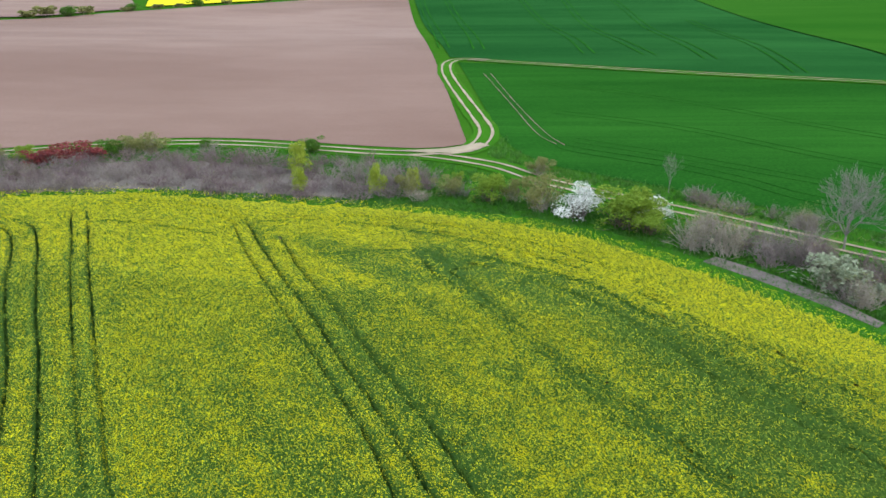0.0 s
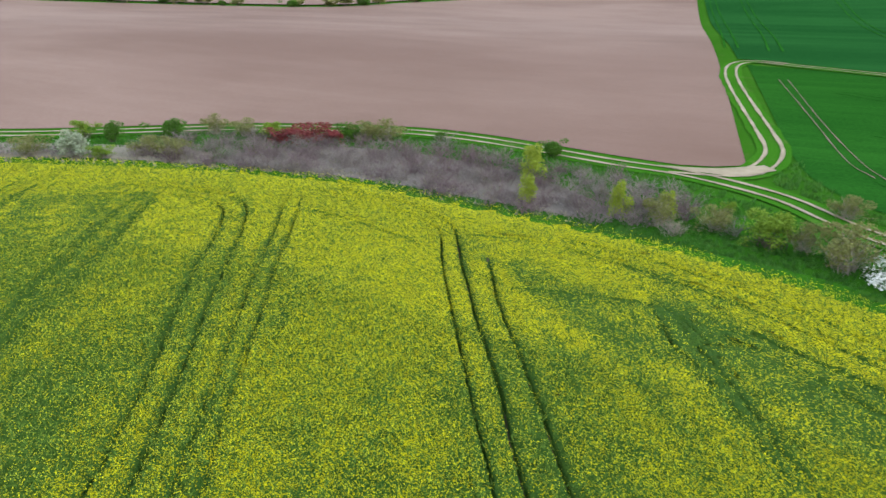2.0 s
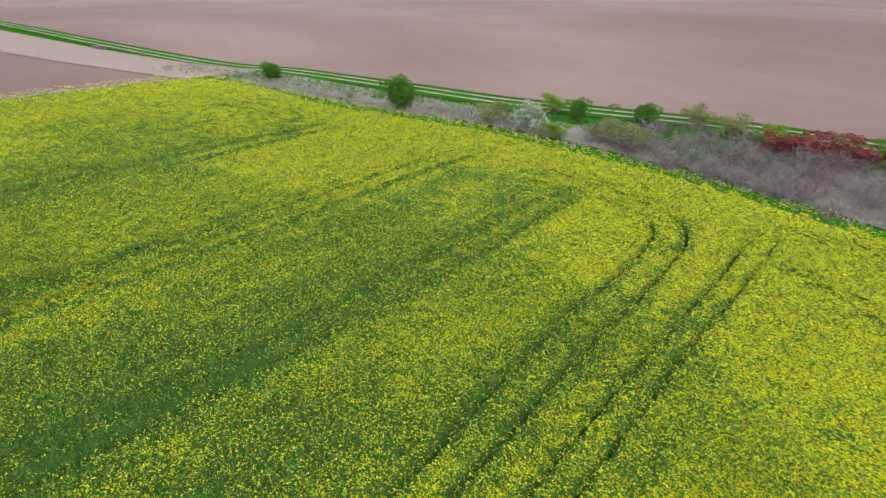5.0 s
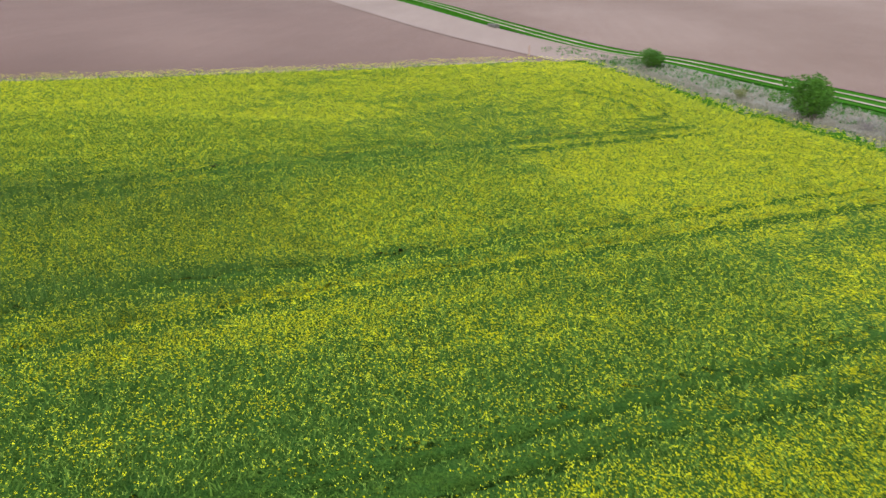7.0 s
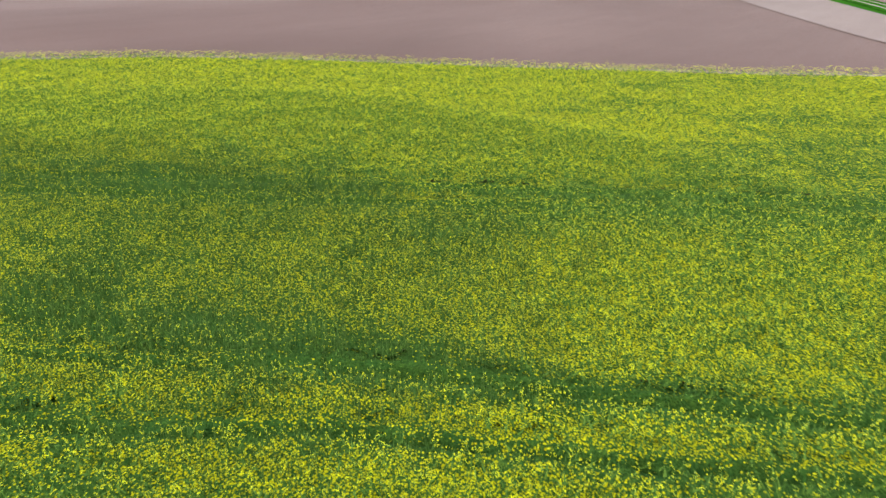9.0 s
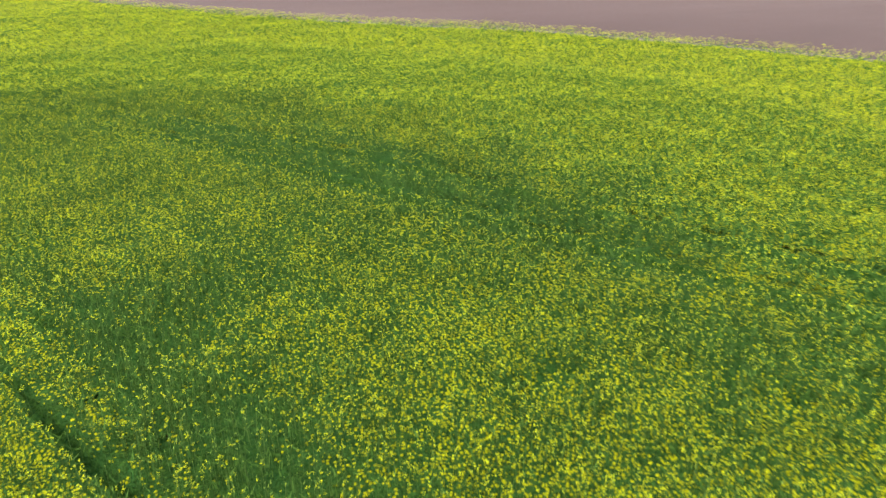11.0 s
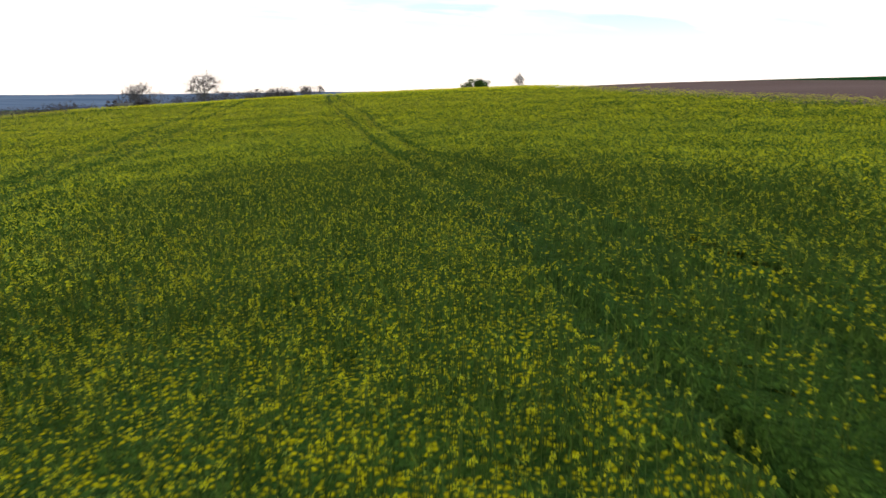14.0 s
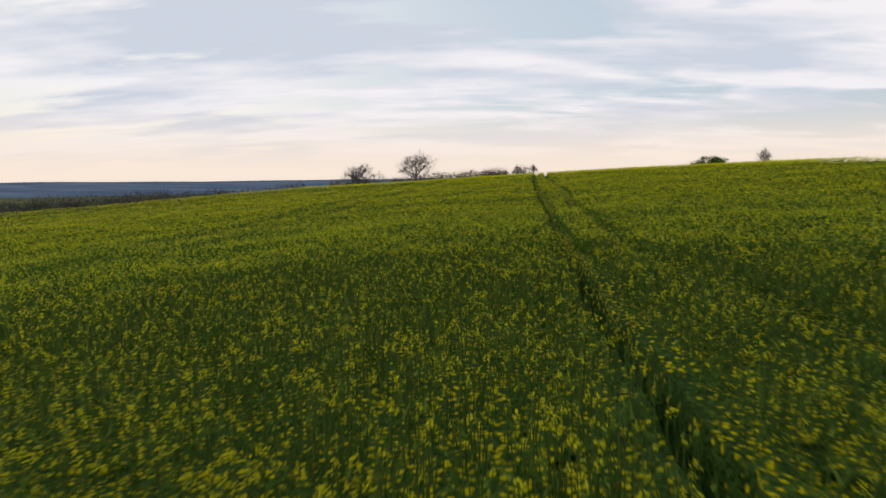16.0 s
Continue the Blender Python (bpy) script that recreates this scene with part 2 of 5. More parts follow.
L_DRK = mat_leaf("deep_green_leaf", (0.034, 0.098, 0.010), (0.078, 0.165, 0.020))
L_OLV = mat_leaf("olive_bud_leaf", (0.120, 0.125, 0.040), (0.180, 0.180, 0.062))
L_RED = mat_leaf("red_leaf", (0.135, 0.026, 0.030), (0.205, 0.048, 0.046))
L_WHT = mat_leaf("white_blossom", (0.44, 0.45, 0.41), (0.62, 0.62, 0.58))
L_PAL = mat_leaf("pale_bud_leaf", (0.170, 0.205, 0.125), (0.280, 0.310, 0.215))
L_FAR = mat_leaf("hazy_bud_leaf", (0.34, 0.33, 0.31), (0.46, 0.45, 0.42), 0.5)
REED = mat_leaf("dry_grass_blade", (0.19, 0.165, 0.125), (0.30, 0.265, 0.215))
BLADE = mat_leaf("grass_blade", (0.028, 0.100, 0.014), (0.062, 0.160, 0.026))
CONC = mat_dirt("weathered_concrete", (0.30, 0.29, 0.27), (0.16, 0.15, 0.13))
DARKCONC = mat_dirt("mossy_dark_concrete", (0.105, 0.090, 0.078), (0.060, 0.058, 0.044))
WOOD = mat_bark("weathered_post_wood", (0.20, 0.13, 0.10), (0.28, 0.18, 0.14))


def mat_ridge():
    """Woods and fields far off, the blue haze of distance put into their colour."""
    m = Mat("haze_blue_woods", 1.0, 0.0)
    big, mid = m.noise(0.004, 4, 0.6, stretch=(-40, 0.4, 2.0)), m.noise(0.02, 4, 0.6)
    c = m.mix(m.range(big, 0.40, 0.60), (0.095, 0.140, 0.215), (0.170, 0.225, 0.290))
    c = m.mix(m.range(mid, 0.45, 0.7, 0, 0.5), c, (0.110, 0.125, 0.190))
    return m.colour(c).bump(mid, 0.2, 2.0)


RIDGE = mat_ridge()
L_MAUVE = mat_leaf("hedge_twig_mass", (0.085, 0.072, 0.078), (0.135, 0.115, 0.115), 0.1)
PALEBARK = mat_bark("pale_tree_bark", (0.26, 0.235, 0.22), (0.38, 0.345, 0.32))

# ---------- shape of the land ----------
LAND = (-0.092, -2.105, -3.155, 0.537, 0.904, 6.575, -2.72, 3.287, 2.102, 2.924, -0.004, -1.943, 0.608)


def step(a, b, v):
    k = np.clip((v - a) / (b - a), 0, 1)
    return k * k * (3 - 2 * k)


def ground_z(x, y):
    """Height of the bare land: the low rise with the crop, the shallow dip north of it, and the hills round it."""
    x, y = np.asarray(x, float), np.asarray(y, float)
    u, v = np.tanh(x / 90), np.tanh(y / 90)
    terms = (np.ones_like(u), u, v, u * u, u * v, v * v, u**3, u * u * v, u * v * v, v**3, v**4, u * u * v * v,
             np.exp(-(((x + 29) / 14) ** 2 + ((y + 3) / 11) ** 2)))
    near = sum(k * b for k, b in zip(LAND, terms))
    near = near - 0.06 * 3 * np.logaddexp(0, (x - 38) / 3) * (1 - step(0, 40, y)) * (1 - step(60, 90, -y))
    near = near - 1.25 * step(45, 100, -y) + 0.45 * step(15, 32, x) * step(0, 15, -y) * (1 - step(35, 55, -y))
    near = near + 0.60 * np.exp(-(((x + 24) / 32) ** 2) - ((y + 117) / 28) ** 2)
    r = np.hypot(x + 15, y)
    far = (-9 + 20 * np.exp(-(((x + 60) / 420) ** 2) - ((y - 420) / 260) ** 2)
           + 18.7 * np.exp(-(((x + 130) / np.where(x > -130, 480, 260)) ** 2) - ((y + 430) / 190) ** 2) * (1 - step(60, 240, x))
           + 17 * np.exp(-(((x - 260) / 230) ** 2) - ((y - 430) / 230) ** 2)
           + 14 * np.exp(-(((x + 330) / 200) ** 2) - ((y - 60) / 300) ** 2))
    k = step(110, 280, r)
    return near * (1 - k) + far * k


def curve(points, spacing=1.0, z=False):
    """A smooth plan line through a few points, in even steps."""
    p = np.array(points, float)
    q = np.vstack([2 * p[0] - p[1], p, 2 * p[-1] - p[-2]])
    out = []
    for k in range(1, len(q) - 2):
        n = max(2, int(np.linalg.norm(q[k + 1] - q[k]) / spacing * 2))
        s = np.linspace(0, 1, n, endpoint=False)[:, None]
        a, b, c, d = q[k - 1], q[k], q[k + 1], q[k + 2]
        out.append(0.5 * (2 * b + (c - a) * s + (2 * a - 5 * b + 4 * c - d) * s**2 + (3 * b - a - 3 * c + d) * s**3))
    line = np.vstack(out + [p[-1:]])
    along = np.r_[0, np.cumsum(np.linalg.norm(np.diff(line, axis=0), axis=1))]
    n = max(2, int(along[-1] / spacing) + 1)
    at = np.linspace(0, along[-1], n)
    return np.stack([np.interp(at, along, line[:, k]) for k in range(2)], 1)


def even(line, n):
    along = np.r_[0, np.cumsum(np.linalg.norm(np.diff(line, axis=0), axis=1))]
    at = np.linspace(0, along[-1], n)
    return np.stack([np.interp(at, along, line[:, k]) for k in range(2)], 1)


def shifted(line, d):
    """The line moved d metres to its left."""
    g = np.gradient(line, axis=0)
    g /= np.linalg.norm(g, axis=1)[:, None]
    return line + d * np.stack([-g[:, 1], g[:, 0]], 1)


def inside(x, y, poly):
    hit = np.zeros(np.shape(x), bool)
    for (x0, y0), (x1, y1) in zip(poly, np.roll(poly, -1, 0)):
        if y0 != y1:
            hit ^= ((y0 > y) != (y1 > y)) & (x < (x1 - x0) * (y - y0) / (y1 - y0) + x0)
    return hit


def away(x, y, line):
    """Distance from points to a plan line."""
    best = np.full(np.shape(x), 1e9)
    for a, b in zip(line[:-1], line[1:]):
        d = b - a
        s = np.clip(((x - a[0]) * d[0] + (y - a[1]) * d[1]) / max(d @ d, 1e-9), 0, 1)
        best = np.minimum(best, (x - a[0] - s * d[0]) ** 2 + (y - a[1] - s * d[1]) ** 2)
    return np.sqrt(best)


def mesh_of(name, verts, faces, material, smooth=False):
    """A mesh from arrays; faces all have the same number of corners."""
    me = bpy.data.meshes.new(name)
    verts, faces = np.asarray(verts, np.float32), np.asarray(faces, np.int32)
    n = faces.shape[1]
    me.vertices.add(len(verts))
    me.vertices.foreach_set("co", verts.ravel())
    me.loops.add(faces.size)
    me.loops.foreach_set("vertex_index", faces.ravel())
    me.polygons.add(len(faces))
    me.polygons.foreach_set("loop_start", np.arange(0, faces.size, n, dtype=np.int32))
    if smooth:
        me.polygons.foreach_set("use_smooth", np.ones(len(faces), bool))
    me.update(calc_edges=True)
    me.materials.append(material)
    return me


def grid_faces(rows, cols):
    k = np.arange((rows - 1) * (cols - 1))
    a = k // (cols - 1) * cols + k % (cols - 1)
    return np.stack([a, a + 1, a + cols + 1, a + cols], 1)


def sheet(name, a, b, step_m, material, lift=0.05, label="", category="", kind="structure", parent=None):
    """A field or strip of land between two plan lines, laid just over the ground."""
    n = int(max(np.linalg.norm(np.diff(a, axis=0), axis=1).sum(), np.linalg.norm(np.diff(b, axis=0), axis=1).sum()) / step_m) + 2
    a, b = even(a, n), even(b, n)
    m = int(np.linalg.norm(a - b, axis=1).max() / step_m) + 2
    s = np.linspace(0, 1, m)[:, None, None]
    p = a[None] * (1 - s) + b[None] * s
    z = ground_z(p[..., 0], p[..., 1]) + lift + 0.0007 * np.maximum(np.hypot(p[..., 0] + 15, p[..., 1]) - 80, 0)
    v = np.concatenate([p, z[..., None]], 2).reshape(-1, 3)
    f = grid_faces(m, n)
    e1, e2 = v[f[0, 1]] - v[f[0, 0]], v[f[0, 2]] - v[f[0, 0]]
    if e1[0] * e2[1] - e1[1] * e2[0] < 0:
        f = f[:, ::-1]
    ob = new(name, mesh_of(name, v, f, material, True))
    ob.parent = parent
    return tagged(ob, label, category, "", kind)


# ---------- the ground: one sheet to the horizon ----------
gs = 60 * np.sinh(np.linspace(-5.05, 5.05, 220))
gx, gy = np.meshgrid(gs - 15, gs)
gv = np.stack([gx.ravel(), gy.ravel(), ground_z(gx, gy).ravel()], 1)
ground = new("ground", mesh_of("ground", gv, grid_faces(220, 220), GRASS, True))
tagged(ground, "rolling meadow ground with short green and dry grass", "ground", "", "structure")

# distant wooded ridge along the horizon, its haze painted into the colour
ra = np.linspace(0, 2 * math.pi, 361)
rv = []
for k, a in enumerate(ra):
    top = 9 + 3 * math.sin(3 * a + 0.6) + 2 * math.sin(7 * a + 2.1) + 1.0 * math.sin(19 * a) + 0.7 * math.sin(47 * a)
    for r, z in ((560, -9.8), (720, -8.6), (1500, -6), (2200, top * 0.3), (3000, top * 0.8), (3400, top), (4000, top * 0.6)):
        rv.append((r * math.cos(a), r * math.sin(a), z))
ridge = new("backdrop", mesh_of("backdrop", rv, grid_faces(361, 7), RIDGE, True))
tagged(ridge, "distant wooded ridge along the horizon, with blue haze painted into its colour", "hills", "", "structure")

# ---------- plan lines ----------
NE_EDGE = curve([(34, -12), (28, 8), (19.2, 25.2), (15, 31.3), (11.7, 35), (7.5, 38.5), (2.5, 40.6), (-3.1, 42.3), (-9, 43.2), (-15, 44),
                 (-22, 44.8), (-31.5, 43.1), (-40, 40.4), (-47.5, 36.9), (-54.4, 32.4), (-61, 29.8), (-68.4, 26)])
W_EDGE = curve([(-68.4, 26), (-68.8, 22.6), (-66.4, 15.4), (-64.2, 11.2), (-61.3, 4.6), (-58, -1.6), (-51.9, -12.8), (-46.2, -21.2), (-41.6, -25.4), (-36.6, -29.8),
                (-29.5, -37.3), (-18.2, -50.2), (-13, -57.5), (-7, -68), (0, -82), (10, -92)])
E_EDGE = curve([(10, -92), (22, -83), (31, -72), (36.5, -62), (36, -46), (34.5, -32), (33.5, -20), (34, -12)])
FIELD = np.vstack([NE_EDGE[:-1], W_EDGE[:-1], E_EDGE[:-1]])
TRACK = curve([(-330, -120), (-215, -42), (-136, -1.2), (-98, 16.8), (-78.3, 27), (-71.8, 32.9), (-66, 36.6), (-58.6, 41), (-52, 44.7), (-45.4, 49.4), (-38.5, 54.2), (-31, 57.6),
               (-24, 59.6), (-18.3, 59.7), (-13.3, 58.9), (-6.7, 57.5), (-1.6, 56.7), (4.0, 53.9), (7, 50.5), (9.1, 48.5), (17.5, 42.4), (25, 36.2), (37, 27), (60, 14), (95, -2)])
BRANCH = curve([(-3, 57.2), (1.2, 57.8), (3.1, 59.8), (4.2, 64.8), (3.6, 71.2), (2.5, 79.6), (1.2, 90.3), (0.5, 99.2), (0.9, 106.5), (3.2, 110.2), (7, 108.6)])
FARLANE = curve([(4, 110), (10.2, 106.6), (25.8, 99.3), (39.9, 93.7), (57.6, 88.2), (110, 71), (190, 38)])

# ---------- tilled fields ----------
south_a = shifted(TRACK[(TRACK[:, 0] < -0.5)], 1.9)
south_a = np.vstack([south_a[:-1], [(2.2, 60.4)]])
north_b = curve([(-560, 80), (-330, 150), (-190, 195), (-131, 214), (-112, 246), (-75, 284), (-16.5, 328)], 6)
sheet("tilled_field", south_a, north_b, 4.0, PLOUGH, 0.06, "bare tilled field of dry pinkish brown soil beside the track", "field")
beyond = north_b[north_b[:, 0] < -108]
sheet("tilled_field", beyond + np.array([(-3, 8)]), beyond + np.array([(-60, 130)]), 6.0, PLOUGH, 0.3, "far bare tilled field beyond the hedgerow", "field")
west_a = np.vstack([[(-75, 26.6)], shifted(W_EDGE, -1.2)[2::2]])
west_b = curve([(-250, -72), (-225, -104), (-180, -126), (-130, -136), (-90, -140), (-50, -141), (-10, -138), (30, -130)], 5)
sheet("tilled_field", west_a, west_b, 4.5, PLOUGH2, 0.06, "bare tilled field of dark brown soil on a gentle slope", "field")
pale_in = curve([(-71, 23.5), (-78, 18), (-91, 8.6), (-126, -13), (-200, -55), (-250, -76)], 3)
pale_out = curve([(-72.5, 30.5), (-79.5, 25), (-97, 14.6), (-134, -4.5), (-213, -46), (-262, -72)], 3)
sheet("pale_headland", pale_in, pale_out, 3.0, PALE, 0.11, "pale dry headland strip along the tilled field", "field")
bank = west_a[west_a[:, 1] > -34]
sheet("pale_headland", shifted(bank, -0.5), shifted(bank, -1.2), 0.8, PALE, 0.10, "pale dry soil strip along the crop", "field")

# ---------- green fields ----------
hill_a = curve([(-330, -185), (-270, -255), (-190, -290), (-110, -300), (-40, -296), (40, -285), (110, -265)], 6)
sheet("green_field", hill_a, hill_a + np.array([(-60, -240)]), 8.0, WHEAT2, 0.2, "green cereal field on the hill", "field")
wheat_s = curve([(5.4, 64.6), (6.3, 59), (8.6, 54.2), (11.5, 51.9), (14.9, 49.5), (19.1, 46.6), (23.6, 43), (28.5, 38.9), (40, 31), (63, 18.5), (99, 2)], 2)
wheat_n = curve([(2.4, 107), (10, 104.6), (25.4, 97.3), (39.3, 91.7), (57, 86.2), (109, 69), (190, 35)], 2)
sheet("green_field", wheat_s, wheat_n, 2.5, WHEAT, 0.06, "dense green young cereal field with wheel ruts", "field")
far_s = curve([(1.2, 112.4), (4.4, 111.6), (10.8, 108.4), (26.4, 101.1), (40.5, 95.4), (58.2, 89.9), (110.6, 72.8), (190, 40)], 3)
far_n = curve([(-14, 328), (60, 352), (170, 370), (330, 390), (520, 400)], 6)
sheet("green_field", far_s, far_n, 4.5, WHEAT2, 0.06, "bluish green cereal field beyond the track", "field")
light_a = curve([(97, 345), (94.7, 261), (91.2, 184), (74, 115), (66, 92)], 4)
sheet("green_field", light_a, light_a + np.array([(260, -40)]), 7.0, WHEAT3, 0.25, "lighter green cereal field", "field")
sheet("far_rape_field", curve([(-111, 266), (-92, 282), (-73, 296)], 4), curve([(-150, 372), (-120, 392), (-97, 405)], 4), 6.0, FARRAPE, 0.4,
      "far strip of yellow rapeseed in bloom", "field")
sheet("valley_field", curve([(112, -12), (108, -60), (112, -110), (130, -190)], 5), curve([(560, -20), (600, -100), (580, -220), (480, -380)], 8), 9.0, OLIVEFIELD, 0.2,
      "wide olive-brown field in the valley behind the rise", "field")
sheet("green_field", curve([(190, -35), (205, -75), (225, -110)], 5), curve([(395, -45), (400, -100), (410, -150)], 5), 8.0, VALLEY, 0.7,
      "small green field in the far valley", "field")


def ribbon(name, line, width, material, lift, parent=None, label="", category="", wobble=0.0):
    w = width / 2 * (1 + wobble * np.sin(np.arange(len(line)) * 0.9) * np.cos(np.arange(len(line)) * 0.37 + width))
    g = np.gradient(line, axis=0)
    g /= np.linalg.norm(g, axis=1)[:, None]
    side = np.stack([-g[:, 1], g[:, 0]], 1)
    rows = [line + side * (w * k)[:, None] for k in (-1, -0.4, 0.4, 1)]
    v = np.concatenate([np.c_[p, ground_z(p[:, 0], p[:, 1]) + lift + 0.0007 * np.maximum(np.hypot(p[:, 0] + 15, p[:, 1]) - 80, 0)
                              - (0.03 if 0 < k < 3 else 0)] for k, p in enumerate(rows)])
    f = grid_faces(4, len(line))
    ob = new(name, mesh_of(name, v, f, material, True))
    ob.parent = parent
    return tagged(ob, label, category, "", "" if parent else "structure")


# ---------- farm tracks ----------
for line, edge in ((TRACK, 2.8), (BRANCH, 2.6), (FARLANE, 2.8)):
    road = ribbon("farm_track", line, edge, VERGE, 0.09, None, "farm track of two pale dirt ruts with grass between", "track", 0.08)
    for off in (0.62, -0.62):
        ribbon("wheel_rut", shifted(line, off), 0.24 if line is FARLANE else 0.31, DIRT, 0.135, road, "pale dry dirt rut", "", 0.3)
sheet("track_junction", curve([(-4, 57.9), (0, 58.6), (3.4, 60.6)], 0.5), curve([(-1, 57.3), (1.6, 57.4), (4.2, 59.6)], 0.5), 0.5, DIRT, 0.13, "worn bare dirt where the farm tracks meet", "track")
# wheel ruts through the green fields
for a in ([(5.7, 96.6), (7.6, 78), (9, 64.2), (10.3, 60.2)], [(6.7, 96.5), (8.4, 76.6), (9.9, 64.2), (11, 59.9)]):
    ribbon("field_rut", curve(a), 0.085, PALE, 0.115, None, "pale worn wheel rut in the young cereal", "track", 0.4)
for a in ([(10.2, 59.6), (11.4, 57.9), (18.3, 53.4), (22.4, 49.9), (29.4, 42.6), (58, 26)], [(11, 60.4), (12.4, 58.9), (19, 54.8), (23.4, 51), (30.4, 43.9), (59, 27.6)]):
    ribbon("field_rut", curve(a), 0.15, RUT, 0.09, None, "worn wheel rut in the young cereal", "track", 0.4)
for a in ([(1.2, 126), (-1.3, 192), (-5.8, 260), (-8, 300)], [(7.4, 122.7), (7.2, 191), (3.6, 268), (1.5, 312)], [(25.3, 115.5), (29.7, 170), (31.7, 246), (33, 330)], [(34.7, 112.8), (36.9, 144), (47, 260), (52, 330)], [(42.9, 108), (49, 145), (62.8, 233), (70, 320)], [(50.5, 94.8), (66.5, 159), (76, 215)]):
    for off in (0, 1.9):
        ribbon("field_rut", shifted(curve(a, 4), off), 0.30, RUT, 0.13, None, "dark wheel rut in the green cereal", "track", 0.3)
for a in ([(10.9, 90), (27, 77.6), (41.5, 62.1), (70, 38)], [(11.9, 72.4), (23.1, 65.6), (35.9, 52.8), (62, 32)], [(11.8, 61.2), (20, 55.8), (32.2, 46.7), (60, 29)]):
    for off in (0, 1.4):
        ribbon("field_rut", shifted(curve(a, 2), off), 0.17, RUT, 0.085, None, "dark wheel rut in the green cereal", "track", 0.4)

# ---------- the crop ----------
RUTS, WEAR, SPAN = [], [], []


def rut(wear, span, *points):
    """A wheel rut through the crop. wear: 1 is fresh and bare to the soil, 0.5 half grown over; span: its width against a fresh one."""
    RUTS.append(curve(points, 0.5))
    WEAR.append(wear)
    SPAN.append(span)


# the two pairs that turn on the north headland
rut(1, 0.62, (-33.5, 36.6), (-31.7, 37.4), (-29.6, 38), (-27.4, 38.1), (-26, 37.4), (-24.6, 35.6), (-23.1, 32.9), (-21.1, 29.2), (-19.3, 26.2), (-17, 22.5), (-15, 18.8), (-10, 9.4), (2, -12.6), (20, -45))
rut(1, 0.66, (-33.5, 38.4), (-30, 39.3), (-26.9, 39.2), (-25, 38.2), (-23.9, 36.8), (-22.4, 34.3), (-21.4, 32.4), (-19.9, 29.7), (-18.3, 26.8), (-16.8, 24.3), (-15, 21.1), (-13.3, 18), (-12, 15.5), (-8.6, 9.2), (3.4, -12.6), (21.4, -44.6))
rut(0.9, 0.48, (-23.8, 41), (-23.2, 39.4), (-21.8, 36.8), (-20.2, 33.6), (-18.4, 30), (-17.2, 27.7), (-15.8, 25.1), (-14.9, 23.5), (-13.1, 20.1), (-11.4, 17.1), (-10.6, 15.6), (-6.6, 8.3))
rut(1, 0.56, (-22.8, 40.6), (-20.6, 36.3), (-19.5, 33.9), (-18.6, 32.2), (-16.9, 29), (-15.4, 26.1), (-14.6, 24.5), (-13, 21.5), (-11.7, 19.1), (-10.5, 16.8), (-9.8, 15.6), (-5.7, 8.6))
# three deep ones, worn to the soil
rut(1, 0.52, (-23, 42.4), (-19.3, 42.2), (-16.1, 41.3), (-13.9, 40.1), (-13, 39), (-11.4, 35.4), (-9.8, 32.3), (-8.4, 29.6), (-7.1, 27.1), (-5.9, 24.8), (-4.9, 23), (-3.9, 21), (-2.8, 19), (-1.9, 16.8), (-1.5, 15.8), (1.8, 9))
rut(1, 0.72, (-21.6, 43.5), (-17.4, 42.9), (-13.8, 41.2), (-12.2, 39.2), (-10.9, 36.5), (-9.7, 34.2), (-8.4, 31.6), (-7.4, 29.8), (-6.4, 28), (-5.6, 26.5), (-4.6, 24.3), (-3.7, 22.6), (-2.8, 20.9), (-1.9, 19), (-0.8, 16.8), (-0.4, 15.8), (2.9, 9.5))
rut(1, 0.72, (-9.5, 36.6), (-8.9, 35.4), (-7.8, 32.9), (-6.3, 30.2), (-5.3, 28.3), (-4.2, 26.3), (-3.2, 24.3), (-2.1, 22.2), (-1.4, 20.7), (-0.5, 19.2), (0.2, 17.6), (1, 15.8), (4.3, 9.5))
rut(0.85, 0.7, (-1.6, 34.8), (-1.3, 34.1), (-0.5, 32.1), (0.4, 30.9), (1.7, 28.5), (2.8, 26.1), (3.8, 24.2), (4.7, 22.2), (6.2, 19.5), (7.1, 18), (11.8, 9))
rut(0.9, 0.75, (-0.9, 34.8), (0, 33), (2, 29.2), (2.9, 27.1), (3.9, 25.1), (4.8, 23.3), (5.8, 21.6), (6.8, 19.9), (7.6, 18.1), (8.3, 16.6), (13, 8.4))
# the half-grown pairs of the west slope
rut(1, 1.15, (-31.6, 36.8), (-31.1, 34.9), (-29.4, 31.6), (-27.4, 28), (-26.2, 25.5), (-23.6, 20.7), (-22.3, 18.1), (-21.2, 15.5), (-18, 9.5))
rut(1, 1.1, (-30.5, 37), (-29.5, 34.5), (-28, 31.8), (-26.1, 27.9), (-24.6, 24.6), (-22.9, 21.2), (-21.8, 19), (-20.8, 16.8), (-20.2, 15.6), (-16.8, 9.2))
rut(1, 1.35, (-40.2, 35), (-38.7, 31.6), (-37.6, 29.3), (-35.9, 25.9), (-34.8, 23.7), (-33.6, 21.4), (-32.4, 19), (-31.2, 16.7), (-29.8, 13.8), (-28.4, 11.6))
rut(0.55, 0.9, (-28.4, 11.6), (-26.6, 9.3), (-25.2, 7))
rut(1, 1.2, (-38.8, 35.6), (-38, 33.5), (-36.8, 30.9), (-35.4, 28.1), (-33.2, 23.8), (-31.8, 21), (-30.3, 18.4), (-28.9, 15.8), (-27.5, 13.4), (-25.8, 11.5))
rut(0.55, 0.9, (-25.8, 11.5), (-23.8, 8.4))
